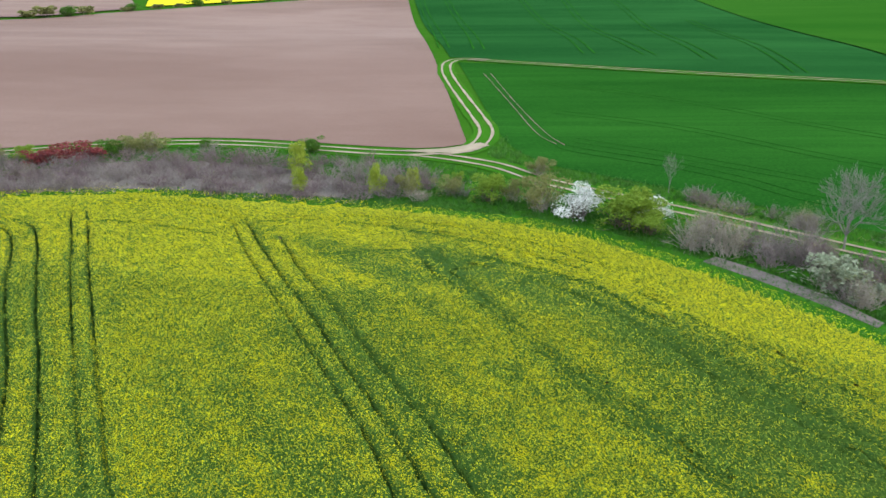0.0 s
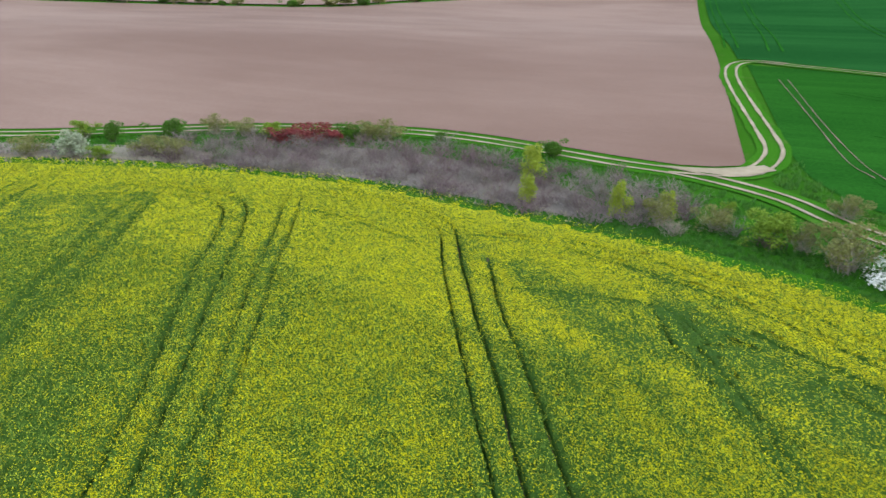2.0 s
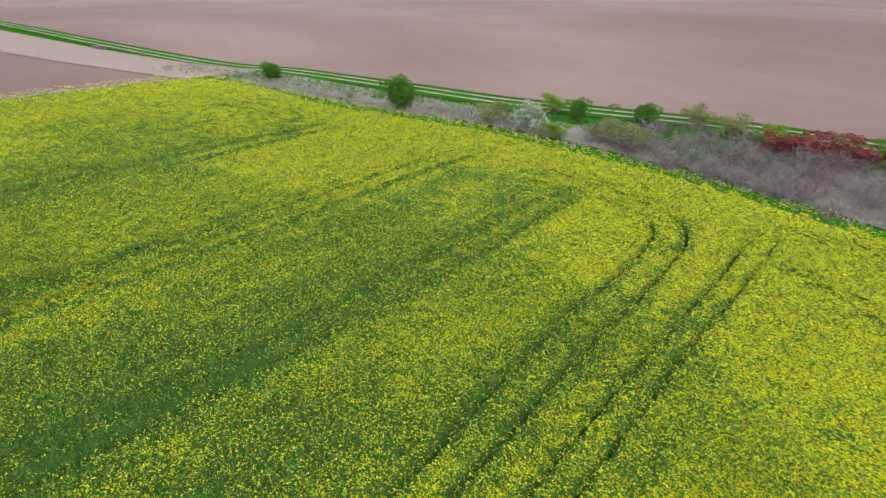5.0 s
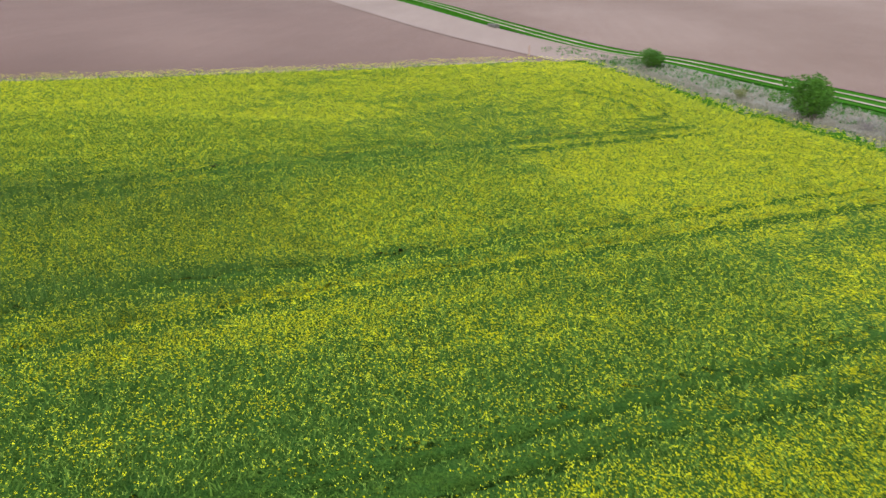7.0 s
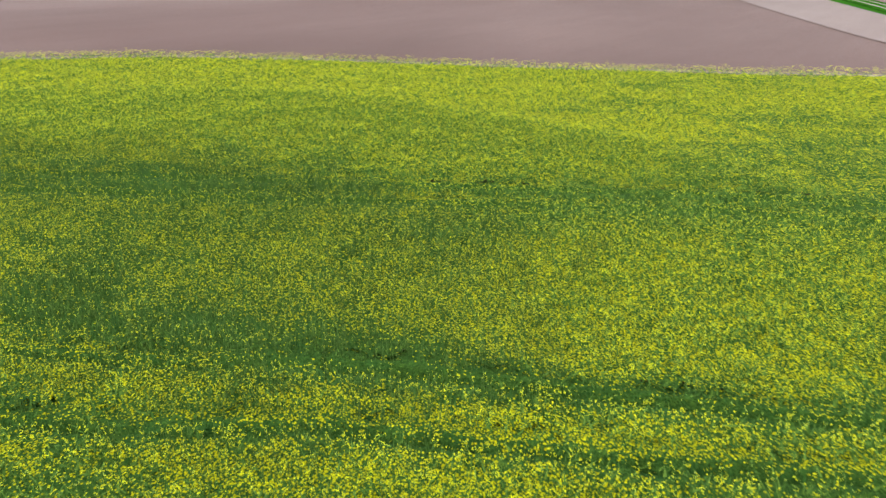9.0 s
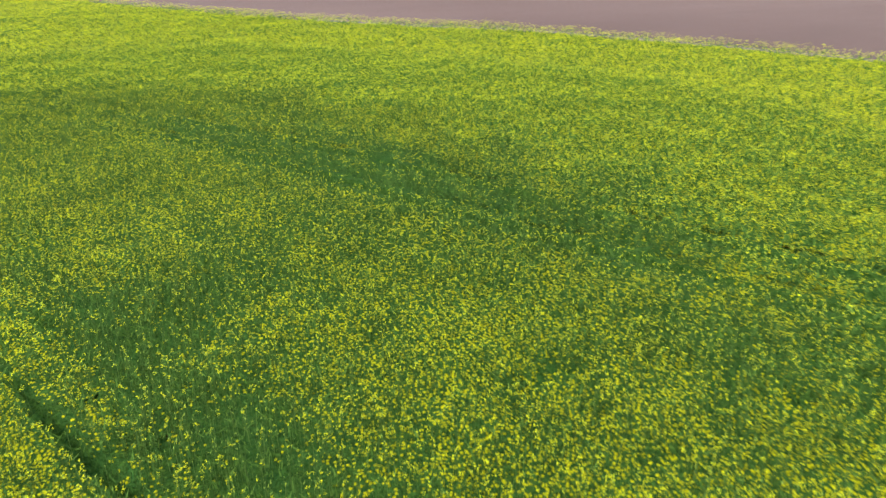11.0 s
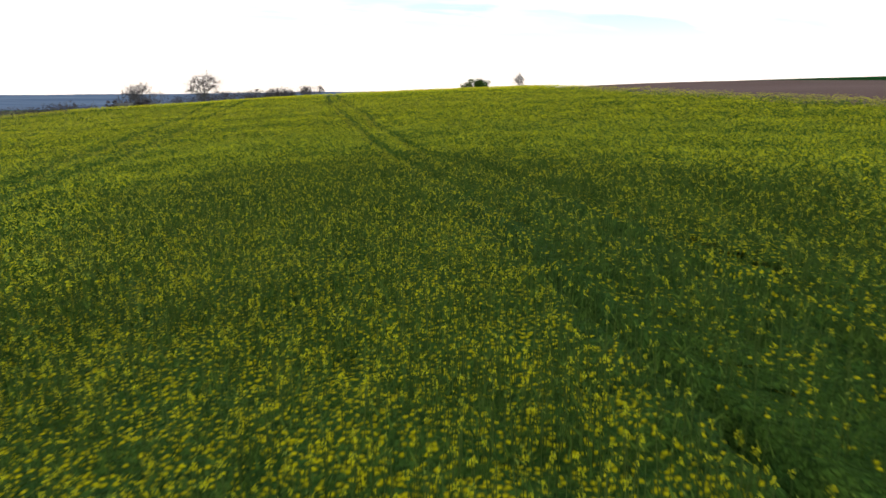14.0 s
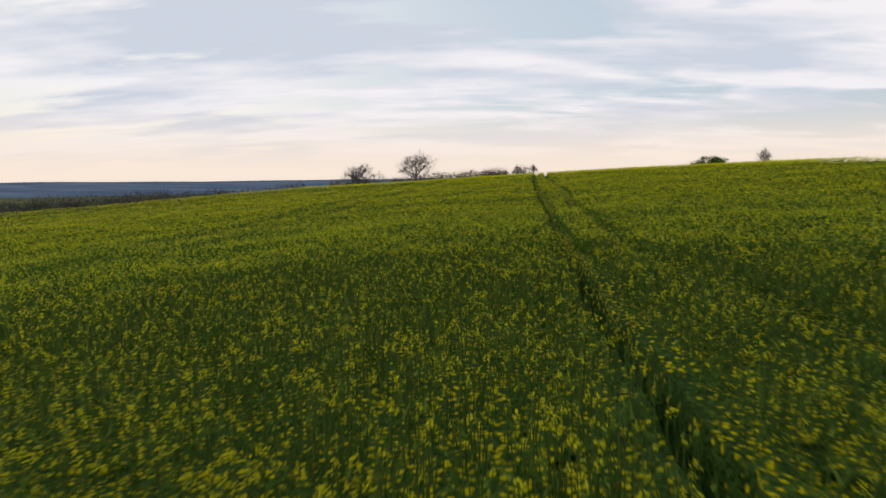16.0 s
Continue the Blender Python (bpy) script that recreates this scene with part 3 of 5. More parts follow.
rut(0.9, 1.3, (-14.8, -4), (-13.3, -5.5), (-12.3, -6.9), (-10.6, -8.8), (-8.8, -11.4), (-6.2, -14.6), (-3.8, -17.5), (0.8, -23.2), (9.3, -34.2), (20, -48), (24, -54))
rut(0.9, 1.3, (-12, -5.2), (-10.3, -7.3), (-8.3, -9.2), (-5.6, -12.2), (-2.8, -15.8), (0.3, -19.4), (3.4, -23.4), (8.4, -29.8), (14.4, -36.6), (23, -47), (26.5, -52))
# the pair that runs over the south crest
rut(1, 1.0, (-47.8, 30), (-45, 23.6), (-41.6, 16), (-38.2, 10.5), (-33.2, 4.2), (-28.3, -2.1), (-25.5, -5.7), (-22.9, -8.8), (-20.2, -12.2), (-16.4, -16.7), (-10.8, -23.6), (-7.6, -27.3), (7.5, -45.6), (16.5, -57.5), (30, -74))
rut(0.95, 0.95, (-49.2, 29.6), (-46.4, 23), (-42.9, 15.3), (-39.4, 9.7), (-34.5, 3.3), (-29.5, -3.1), (-26.6, -6.6), (-24, -9.7), (-20.2, -13.7), (-16.8, -17.9), (-12.3, -23.2), (-8.8, -27.7), (-6.1, -31), (1.6, -39.9), (5.5, -44.8), (12.2, -53.2), (28.6, -74.5))
# turns and lanes on the headlands
rut(0.9, 0.9, (-57.5, 24.9), (-54.4, 27.4), (-52.2, 27.8), (-51.8, 26.8))
rut(0.9, 0.9, (-58.4, 26.3), (-54.6, 28.9), (-51.5, 29.2), (-50.6, 27.6))
rut(0.95, 1.0, (2.6, 34.2), (4.6, 33), (6.3, 31.9), (7.8, 30.6), (9.2, 28.2), (10.3, 26.1), (11.7, 23.3), (12.8, 21), (14, 19.2), (14.7, 18), (18, 11))
rut(0.95, 1.0, (4.4, 31.8), (6.6, 29.8), (8.2, 27.6), (9.5, 25.1), (10.4, 22.9), (11.3, 21.3), (12.3, 19.9), (13.3, 17.8), (16.5, 10.5))
rut(0.6, 0.7, (10, 29.6), (11.4, 27.6), (12.6, 25.6), (14, 23.4), (15.3, 21.8), (16.1, 20.7), (19.5, 14))
rut(0.6, 0.7, (-21.4, 39.4), (-18.3, 38.9), (-15.5, 38.1), (-13.7, 37.5))
rut(0.7, 0.7, (-10.5, 39.8), (-7.9, 40.1), (-4.7, 39.3), (-2.4, 38.5), (0.5, 37.4), (4, 35.4), (7, 33.2))
rut(0.6, 0.7, (-6, 40.9), (-3.8, 40.5), (-1.8, 39.9), (0.6, 39), (4.6, 36.9), (8.4, 33.6))
rut(0.55, 0.7, (-6.8, 34.6), (-4.2, 35.1), (-2.4, 35.3), (-0.9, 35), (0.2, 33.6))
rng = np.random.default_rng(7)


def value_noise(x, y, scale, seed):
    """Smooth noise in the plan, 0 to 1."""
    x, y = x / scale, y / scale
    i, j = np.floor(x).astype(int), np.floor(y).astype(int)
    fx, fy = x - i, y - j
    fx, fy = fx * fx * (3 - 2 * fx), fy * fy * (3 - 2 * fy)

    def h(a, b):
        v = np.sin(a * 127.1 + b * 311.7 + seed * 74.7) * 43758.5453
        return v - np.floor(v)

    return (h(i, j) * (1 - fx) + h(i + 1, j) * fx) * (1 - fy) + (h(i, j + 1) * (1 - fx) + h(i + 1, j + 1) * fx) * fy


EAST_STRIPE = curve([(4.5, 30.5), (7.7, 26.3), (10.4, 22.6), (13, 17), (16, 10)], 1)
TURN_STRIPE = curve([(-9.8, 38.2), (-6.5, 35.6), (-4, 33), (-1, 31.2)], 1)
NEAR_LANE = curve([(-36, 7), (-32.5, 2), (-28.9, -2.6), (-25.9, -6.2), (-22.6, -10), (-19.4, -13.8)], 1)
SOUTH_BAND = curve([(-13.5, -9.6), (-17.5, -12.8), (-21.2, -15), (-25.5, -19.4), (-32.2, -22.4)], 1)


def bloom_at(x, y):
    """Share of the crop in bloom: richest along the headlands, thin in patches and beside the old ruts."""
    n = 0.32 * value_noise(x, y, 9, 1) + 0.3 * value_noise(x + y * 0.3, y, 3.6, 2) + 0.24 * value_noise(x, y, 1.3, 3) + 0.07
    b = 0.50 + 0.80 * (n - 0.5)
    # the drill runs along the ruts: drawn-out streaks of earlier and later plants
    along, over = 0.48 * x - 0.88 * y, 0.88 * x + 0.48 * y
    b += 0.34 * (value_noise(over, along * 0.09, 0.75, 6) - 0.5) + 0.30 * (value_noise(over, along * 0.2, 2.1, 7) - 0.5)
    b += 0.42 * (value_noise(x, y, 0.42, 8) - 0.5)
    ne = away(x, y, NE_EDGE[::3])
    b += 0.60 * np.exp(-((ne / 4.4) ** 2))
    b -= 0.22 * np.exp(-(((ne - 7.5) / 2.2) ** 2)) * step(-12, 4, x)
    b += 0.22 * np.exp(-(((x + 12) / 5) ** 2 + ((y - 27) / 11) ** 2)) + 0.10 * step(-4, 30, y - 0.15 * x)
    b += 0.34 * np.exp(-(((x + 46) / 9) ** 2 + ((y + 18) / 7) ** 2)) + 0.22 * np.exp(-(((x + 18) / 22) ** 2 + ((y + 42) / 13) ** 2))
    b += 0.22 * np.exp(-(((x + 19.5) / 4) ** 2 + ((y + 16) / 3.2) ** 2))
    across = 0.88 * (x + 29.5) + 0.48 * (y - 15.4)
    # later plants between the ruts of the west slope, a pale band beside each pair, blossom on the crests between
    b -= 0.20 * np.exp(-(((across - 5.6) / 3.6) ** 2)) * (1 - 0.35 * step(28, 38, y)) + 0.20 * np.exp(-(((across + 1.4) / 0.6) ** 2)) * step(2, 9, y)
    b += 0.22 * np.exp(-(((across - 0.1) / 0.5) ** 2)) + 0.20 * np.exp(-(((across - 1.6) / 0.5) ** 2)) + 0.22 * np.exp(-(((across + 5) / 3.0) ** 2))
    b += 0.34 * step(6, -9, y) + 0.14 * step(-8, -25, y)
    b += 0.06 * step(-10, -20, across) * step(-45, 5, y) + 0.15 * step(-5, -14, across) * step(9, 1, y) + 0.27 * np.exp(-(((x + 33.5) / 6) ** 2 + ((y - 9) / 8) ** 2))
    b -= 0.12 * np.exp(-(((x + 1) / 5) ** 2 + ((y - 31) / 6) ** 2)) + 0.1 * np.exp(-(((x - 8) / 4) ** 2 + ((y - 23) / 7) ** 2))
    # thin stripes of later plants: between the east ruts, beside the headland turn, and all over the near lane of the south pair
    for line, wide, less in ((EAST_STRIPE, 1.1, 0.34), (TURN_STRIPE, 0.9, 0.26), (NEAR_LANE, 0.50, 0.28)):
        b -= less * np.exp(-((away(x, y, line) / wide) ** 2))
    b += 0.30 * np.exp(-((away(x, y, SOUTH_BAND) / 1.9) ** 2))
    b -= 0.32 * np.exp(-(((x + 20.5) / 6.5) ** 2 + ((y - 17.5) / 6) ** 2)) + 0.22 * np.exp(-(((x + 28) / 3.5) ** 2 + ((y - 6) / 4) ** 2))
    b += 0.14 * np.exp(-(((x + 19) / 14) ** 2 + ((y + 11) / 5) ** 2))
    b -= 0.16 * np.exp(-(((x + 28.5) / 5) ** 2 + ((y - 3.5) / 3.5) ** 2)) - 0.12 * np.exp(-(((x + 24) / 9) ** 2 + ((y + 11.5) / 3.5) ** 2))
    b -= 0.10 * np.exp(-(((x + 33) / 3.2) ** 2 + ((y - 1.6) / 3) ** 2))
    for k, q in enumerate(RUTS):
        lo, hi = q.min(0) - 3, q.max(0) + 3
        w = (x > lo[0]) & (x < hi[0]) & (y > lo[1]) & (y < hi[1])
        if w.any():
            b[w] -= (0.18 if k < 9 else 0.42) * WEAR[k] * np.exp(-((away(x[w], y[w], q[::3]) / (0.30 if k < 9 else 0.36)) ** 2))
    return np.clip(0.5 + 1.05 * (b - 0.36), 0.06, 0.97)


def dense(b):
    """Share of the leaf mass hidden by lower blossom."""
    return b * (0.66 + 0.46 * step(0.55, 0.95, b))


def rut_depth(x, y):
    """1 in the bare middle of a rut, 0 in the standing crop."""
    d = np.zeros(np.shape(x))
    wob = 0.10 * (value_noise(x, y, 0.7, 5) - 0.5)
    for line, wear, span in zip(RUTS, WEAR, SPAN):
        lo, hi = line.min(0) - 1, line.max(0) + 1
        k = (x > lo[0]) & (x < hi[0]) & (y > lo[1]) & (y < hi[1])
        if k.any():
            a = (away(x[k], y[k], line[::2]) + wob[k]) / span
            d[k] = np.maximum(d[k], wear * (1 - step(0.10, 0.24, a)))
    return d


# the low flight's stretch of the plan, where single plants are told apart
LANE = curve([(-31, 10), (-30.5, 4), (-29, 0), (-26, -4), (-22, -8)], 1)


def lane_d(x, y):
    return away(x, y, LANE)


CROP = 0.80
# the leaf mass: a rough sheet with the ruts pressed into it, on the bare soil
cs = 0.30
cx, cy = np.meshgrid(np.arange(-69, 38, cs), np.arange(-93, 45.2, cs))
shape = cx.shape
cx, cy = cx.ravel(), cy.ravel()
edge_d = np.minimum(away(cx, cy, NE_EDGE[::2]), np.minimum(away(cx, cy, W_EDGE[::2]), away(cx, cy, E_EDGE[::2])))
ok = inside(cx, cy, FIELD) | (edge_d < 0.28)
depth, height = np.zeros(cx.shape), np.zeros(cx.shape)
depth[ok] = rut_depth(cx[ok], cy[ok])
height[ok] = 0.46 + 0.12 * (value_noise(cx[ok], cy[ok], 0.55, 11) - 0.5) + 0.06 * (value_noise(cx[ok], cy[ok], 2.3, 12) - 0.5)
holes = ((-32.1, 9.7, 0.5), (-34.9, 11.1, 0.45), (-28.0, 21.2, 0.5), (-17.5, 23.2, 0.6), (-5.4, 15.2, 0.7), (1.4, 33.5, 0.8))
for hx, hy, hr in holes:
    height -= 0.25 * np.exp(-(((cx - hx) ** 2 + (cy - hy) ** 2) / hr**2))
height *= 0.45 + 0.55 * step(0, 0.3, edge_d)
f = grid_faces(*shape)
clear_of = np.full(len(cx), 9.0)
for line in RUTS:
    lo, hi = line.min(0) - 1, line.max(0) + 1
    k = np.where((cx > lo[0]) & (cx < hi[0]) & (cy > lo[1]) & (cy < hi[1]) & ok)[0]
    clear_of[k] = np.minimum(clear_of[k], away(cx[k], cy[k], line[::2]))
f = f[ok[f].all(1) & (clear_of[f] > 0.34).all(1)]
used = np.unique(f)
back = np.zeros(len(cx), int)
back[used] = np.arange(len(used))
jit = rng.uniform(-0.09, 0.09, (len(used), 2))
px, py = cx[used] + jit[:, 0], cy[used] + jit[:, 1]
crop = tagged(new("rapeseed_crop"), "flowering rapeseed crop, yellow blossom over green stalks", "crop", "", "stuff")
me = mesh_of("leaf_mass", np.stack([px, py, ground_z(px, py) + height[used]], 1), back[f], CANOPY, True)
at = me.attributes.new("bloom", "FLOAT", "POINT")
at.data.foreach_set("value", (dense(bloom_at(px, py)) * (0.60 + 0.40 * step(2, 9, lane_d(px, py))) * step(0.08, 0.26, height[used])).astype(np.float32))
leaf_mass = tagged(new("leaf_mass", me), "dense green leaf mass of the crop", "", "", "stuff")
leaf_mass.parent = crop
# the ruts: trampled furrows with leaning sides
for n_rut, (line, wear, span) in enumerate(zip(RUTS, WEAR, SPAN)):
    q = even(line, int(len(line) * 1.6))
    lead = np.array([0.9, 0.6, 0.3])[:, None]
    q = np.vstack([q[0] + (q[0] - q[3]) / np.linalg.norm(q[0] - q[3]) * lead, q, q[-1] + (q[-1] - q[-4]) / np.linalg.norm(q[-1] - q[-4]) * lead[::-1]])
    n_q = len(q)
    along_q = np.minimum(np.arange(n_q), np.arange(n_q)[::-1]) * 0.31
    bed = 0.10 + 0.34 * (1 - wear * step(0.8, 3.0, along_q))
    rows = []
    for off, h in ((-0.80, 0.40), (-0.44, 0.46), (-0.135, 0.50), (-0.07, bed), (0.0, bed - 0.04), (0.07, bed), (0.135, 0.50), (0.44, 0.46), (0.80, 0.40)):
        p = shifted(q, off * (span if abs(off) < 0.4 else 1)) + rng.normal(0, 0.022, q.shape)
        hh = h + rng.normal(0, 0.035, len(q))
        if not np.shape(h):
            hh = np.minimum(hh, 0.35 + 0.65 * step(0, 0.6, np.minimum(away(p[:, 0], p[:, 1], NE_EDGE[::2]), 9)))
        rows.append(np.c_[p, ground_z(p[:, 0], p[:, 1]) + np.maximum(hh, 0.09)])
    me = mesh_of("furrow", np.concatenate(rows), grid_faces(9, len(q)), CANOPY, False)
    if n_rut in (5, 6, 8):
        me.materials.append(SOIL)
        idx = np.zeros(len(me.polygons), np.int32)
        idx[3 * (len(q) - 1):5 * (len(q) - 1)] = np.repeat(rng.uniform(0, 1, (2 * (len(q) - 1)) // 8 + 1) < 0.35, 8)[:2 * (len(q) - 1)]
        me.polygons.foreach_set("material_index", idx)
    at = me.attributes.new("bloom", "FLOAT", "POINT")
    px2 = np.concatenate(rows)
    side = np.repeat([1, 1, 0.8, 0, 0, 0, 0.8, 1, 1], len(q))
    at.data.foreach_set("value", (dense(bloom_at(px2[:, 0], px2[:, 1])) * (0.60 + 0.40 * step(2, 9, lane_d(px2[:, 0], px2[:, 1]))) * side).astype(np.float32))
    tagged(new("furrow", me), "wheel furrow pressed through the rapeseed", "", "", "stuff").parent = crop
# bare soil under it, closing the sides of the field
sheet("crop_soil", NE_EDGE[:: 2], np.vstack([E_EDGE[::-1], W_EDGE[::-1]])[::2], 2.0, SOIL, 0.07, "dark soil under the rapeseed crop", "soil")


def diamonds(centre, size, rng, up=0.0, long=1.0):
    """Small four-cornered petals or leaves, turned at random."""
    n = len(centre)
    a = rng.normal(size=(n, 3))
    a[:, 2] = a[:, 2] * (1 - up) + up * 1.4
    a /= np.linalg.norm(a, axis=1)[:, None]
    b = np.cross(a, rng.normal(size=(n, 3)))
    b /= np.linalg.norm(b, axis=1)[:, None]
    size = np.broadcast_to(size, (n,))[:, None]
    v = np.stack([centre - a * size * long, centre + b * size * 0.62, centre + a * size * long, centre - b * size * 0.62], 1)
    return v.reshape(-1, 3), np.arange(4 * n).reshape(-1, 4)


def chips(centre, size, rng, up=0.0, long=1.0, wide=0.85):
    """Single three-cornered petals or leaf tips, turned at random."""
    n = len(centre)
    a = rng.normal(size=(n, 3))
    a[:, 2] = a[:, 2] * (1 - up) + up * 1.4
    a /= np.linalg.norm(a, axis=1)[:, None]
    b = np.cross(a, rng.normal(size=(n, 3)))
    b /= np.linalg.norm(b, axis=1)[:, None]
    size = np.broadcast_to(size, (n,))[:, None]
    v = np.stack([centre + a * size * long, centre + b * size * wide - a * size * 0.6 * long, centre - b * size * wide - a * size * 0.6 * long], 1)
    return v.reshape(-1, 3), np.arange(3 * n).reshape(-1, 3)


def sticks(foot, top, r, sides=3):
    """Thin tapered three-sided stems."""
    n = len(foot)
    d = top - foot
    u = np.cross(d, np.array([0.3, 0.7, 0.2]))
    u /= np.linalg.norm(u, axis=1)[:, None] + 1e-9
    w = np.cross(d, u)
    w /= np.linalg.norm(w, axis=1)[:, None] + 1e-9
    r = np.broadcast_to(r, (n,))[:, None]
    rings = []
    for base, k in ((foot, 1.0), (top, 0.45)):
        for s in range(sides):
            t = 2 * math.pi * s / sides
            rings.append(base + (u * math.cos(t) + w * math.sin(t)) * r * k)
    v = np.stack(rings, 1).reshape(-1, 3)
    q = np.array([[s, (s + 1) % sides, sides + (s + 1) % sides, sides + s] for s in range(sides)])
    return v, (np.arange(n)[:, None, None] * 2 * sides + q).reshape(-1, 4)


def scatter(x0, x1, y0, y1, per_m2, keep=None):
    n = int((x1 - x0) * (y1 - y0) * per_m2)
    x, y = rng.uniform(x0, x1, n), rng.uniform(y0, y1, n)
    k = inside(x, y, FIELD)
    if keep is not None:
        k &= keep(x, y)
    x, y = x[k], y[k]
    k = rng.uniform(0, 1, len(x)) > 1.6 * rut_depth(x, y)
    x, y = x[k], y[k]
    for hx, hy, hr in holes:
        k = np.exp(-(((x - hx) ** 2 + (y - hy) ** 2) / hr**2)) < rng.uniform(0.2, 1, len(x))
        x, y = x[k], y[k]
    return x, y


def petals(centre, size, rng, droop=0.30):
    """Three-cornered petal groups that stand out from the head's middle, bent a little to the ground."""
    n = len(centre)
    a = rng.normal(size=(n, 3))
    a[:, 2] = np.abs(a[:, 2]) * 0.8 - droop
    a /= np.linalg.norm(a, axis=1)[:, None]
    b = np.cross(a, np.array([0.0, 0.0, 1.0])) + rng.normal(0, 0.35, (n, 3))
    b /= np.linalg.norm(b, axis=1)[:, None]
    size = np.broadcast_to(size, (n,))[:, None]
    v = np.stack([centre + a * size * 0.35, centre + a * size * 1.3 + b * size * 0.75, centre + a * size * 1.3 - b * size * 0.75], 1)
    return v.reshape(-1, 3), np.arange(3 * n).reshape(-1, 3)


def blossom(x, y, name, flowers, size, dome, leaves=0.0, leaf=0.03, stalks=False, rich=1.0, buds=0.0, side=0.0, low=0.45):
    """Plants: each a stalk with a rounded head of yellow flowers, a tuft of buds on top, and narrow upright leaves.
    dome: the head's radius and length; side: share with a second, lower head; low: where the leaves begin."""
    n = len(x)
    zg = ground_z(x, y)
    top = zg + CROP - 0.07 + 0.15 * value_noise(x, y, 1.7, 21) + 0.08 * value_noise(x, y, 0.4, 23) + rng.normal(0, 0.045, n)
    on = rng.uniform(0, 1, n) < 0.06 + rich * bloom_at(x, y)
    heads = np.stack([x, y, top], 1)[on]
    scale = rng.uniform(0.65, 1.3, len(heads))
    if side:
        k = rng.uniform(0, 1, len(heads)) < side
        heads = np.vstack([heads, heads[k] + np.c_[rng.normal(0, 0.05, (k.sum(), 2)), rng.uniform(-0.2, -0.04, k.sum())]])
        scale = np.r_[scale, 0.75 * scale[k]]
    vs, fs, count = [], [], 0
    for _ in range(flowers):
        a, u = rng.uniform(0, 2 * math.pi, len(heads)), rng.uniform(0, 1, len(heads))
        r = dome[0] * (0.3 + 0.7 * u)
        off = np.stack([np.cos(a) * r, np.sin(a) * r, -u * dome[1]], 1)
        v, f = petals(heads + off * scale[:, None], size * scale * rng.uniform(0.7, 1.3, len(heads)), rng)
        vs.append(v), fs.append(f + count)
        count += len(v)
    ob = tagged(new(name, mesh_of(name, np.concatenate(vs), np.concatenate(fs), PETAL)), "bright yellow blossom clusters", "", "", "stuff")
    ob.parent = crop
    if buds:
        c = np.stack([x, y, top + 0.012], 1)
        c = c[rng.uniform(0, 1, n) < np.where(on, 0.55, 1.0)]
        v, f = chips(c + rng.normal(0, 0.01, c.shape), size * buds * rng.uniform(0.7, 1.3, len(c)), rng, 0.8, 1.7, 0.5)
        ob = tagged(new("buds", mesh_of("buds", v, f, BUD)), "pale green flower buds not yet open", "", "", "stuff")
        ob.parent = crop
    if stalks:
        foot = np.stack([x + rng.normal(0, 0.04, n), y + rng.normal(0, 0.04, n), zg + 0.2], 1)
        v, f = sticks(foot, np.stack([x, y, top - 0.005], 1), 0.0055)
        ob = tagged(new("stalks", mesh_of("stalks", v, f, STALK)), "slender green stalks", "", "", "stuff")
        ob.parent = crop
    if leaves:
        vs, fs, count = [], [], 0
        if leaves < 1:
            k = rng.uniform(0, 1, n) < leaves
            x, y, zg, top, n = x[k], y[k], zg[k], top[k], int(k.sum())
        for k in range(math.ceil(leaves)):
            h = rng.uniform(low, 0.87, n)
            c = np.stack([x + rng.normal(0, 0.06, n), y + rng.normal(0, 0.06, n), zg + (top - zg) * h], 1)
            v, f = chips(c, leaf * (1.35 - 0.75 * h) * rng.uniform(0.6, 1.5, n), rng, 0.86, 2.4, 0.34)
            vs.append(v), fs.append(f + count)
            count += len(v)
        ob = tagged(new("leaves", mesh_of("leaves", np.concatenate(vs), np.concatenate(fs), RLEAF)), "bluish green leaves", "", "", "stuff")
        ob.parent = crop


CLOSE = curve([(-29, 0), (-26.5, -4), (-23, -7.5), (-20.5, -10.5)], 1)
# the slope under the high part of the flight
SLOPE = curve([(10, 16), (0, 19), (-12, 21), (-22, 22), (-30, 18), (-34, 10)], 1)


def slope_d(x, y):
    return np.minimum(away(x, y, SLOPE) * 1.6, lane_d(x, y))


x, y = scatter(-35, -15, -16, 6, 78, lambda x, y: away(x, y, CLOSE) < 4.2)
blossom(x, y, "close_blossom", 16, 0.0092, (0.012, 0.036), 6, 0.028, True, 0.56, 1.1, 0.25, 0.30)
x, y = scatter(-40, -12, -18, 20, 96, lambda x, y: (lane_d(x, y) < 6.0 + 2.2 * (value_noise(x, y, 0.5, 31) - 0.5) * 2) & (away(x, y, CLOSE) >= 4.2))
blossom(x, y, "near_blossom", 6, 0.0138, (0.012, 0.040), 4, 0.036, True, 0.70, 1.0, 0.15, 0.35)
x, y = scatter(-48, 20, -40, 36, 100, lambda x, y: (lane_d(x, y) >= 6.0 + 2.2 * (value_noise(x, y, 0.5, 31) - 0.5) * 2) & (slope_d(x, y) < 16))
blossom(x, y, "middle_blossom", 3, 0.0205, (0.016, 0.046), 2, 0.054, False, 1.06, 0.9, 0.0, 0.6)
x, y = scatter(-69, 38, -60, 45, 68, lambda x, y: (slope_d(x, y) >= 16) & (slope_d(x, y) < 34))
blossom(x, y, "far_blossom", 2, 0.0275, (0.026, 0.035), 0.7, 0.064, False, 1.25, 0.0, 0.0, 0.6)
x, y = scatter(-69, 38, -93, 45, 58, lambda x, y: slope_d(x, y) >= 34)
blossom(x, y, "far_blossom", 1, 0.038, (0.030, 0.03), 0.3, 0.075, False, 1.3, 0.0, 0.0, 0.6)

# ---------- shrubs and trees ----------


def part(name, me, parent, label=""):
    ob = new(name, me)
    ob.parent = parent
    return tagged(ob, label)


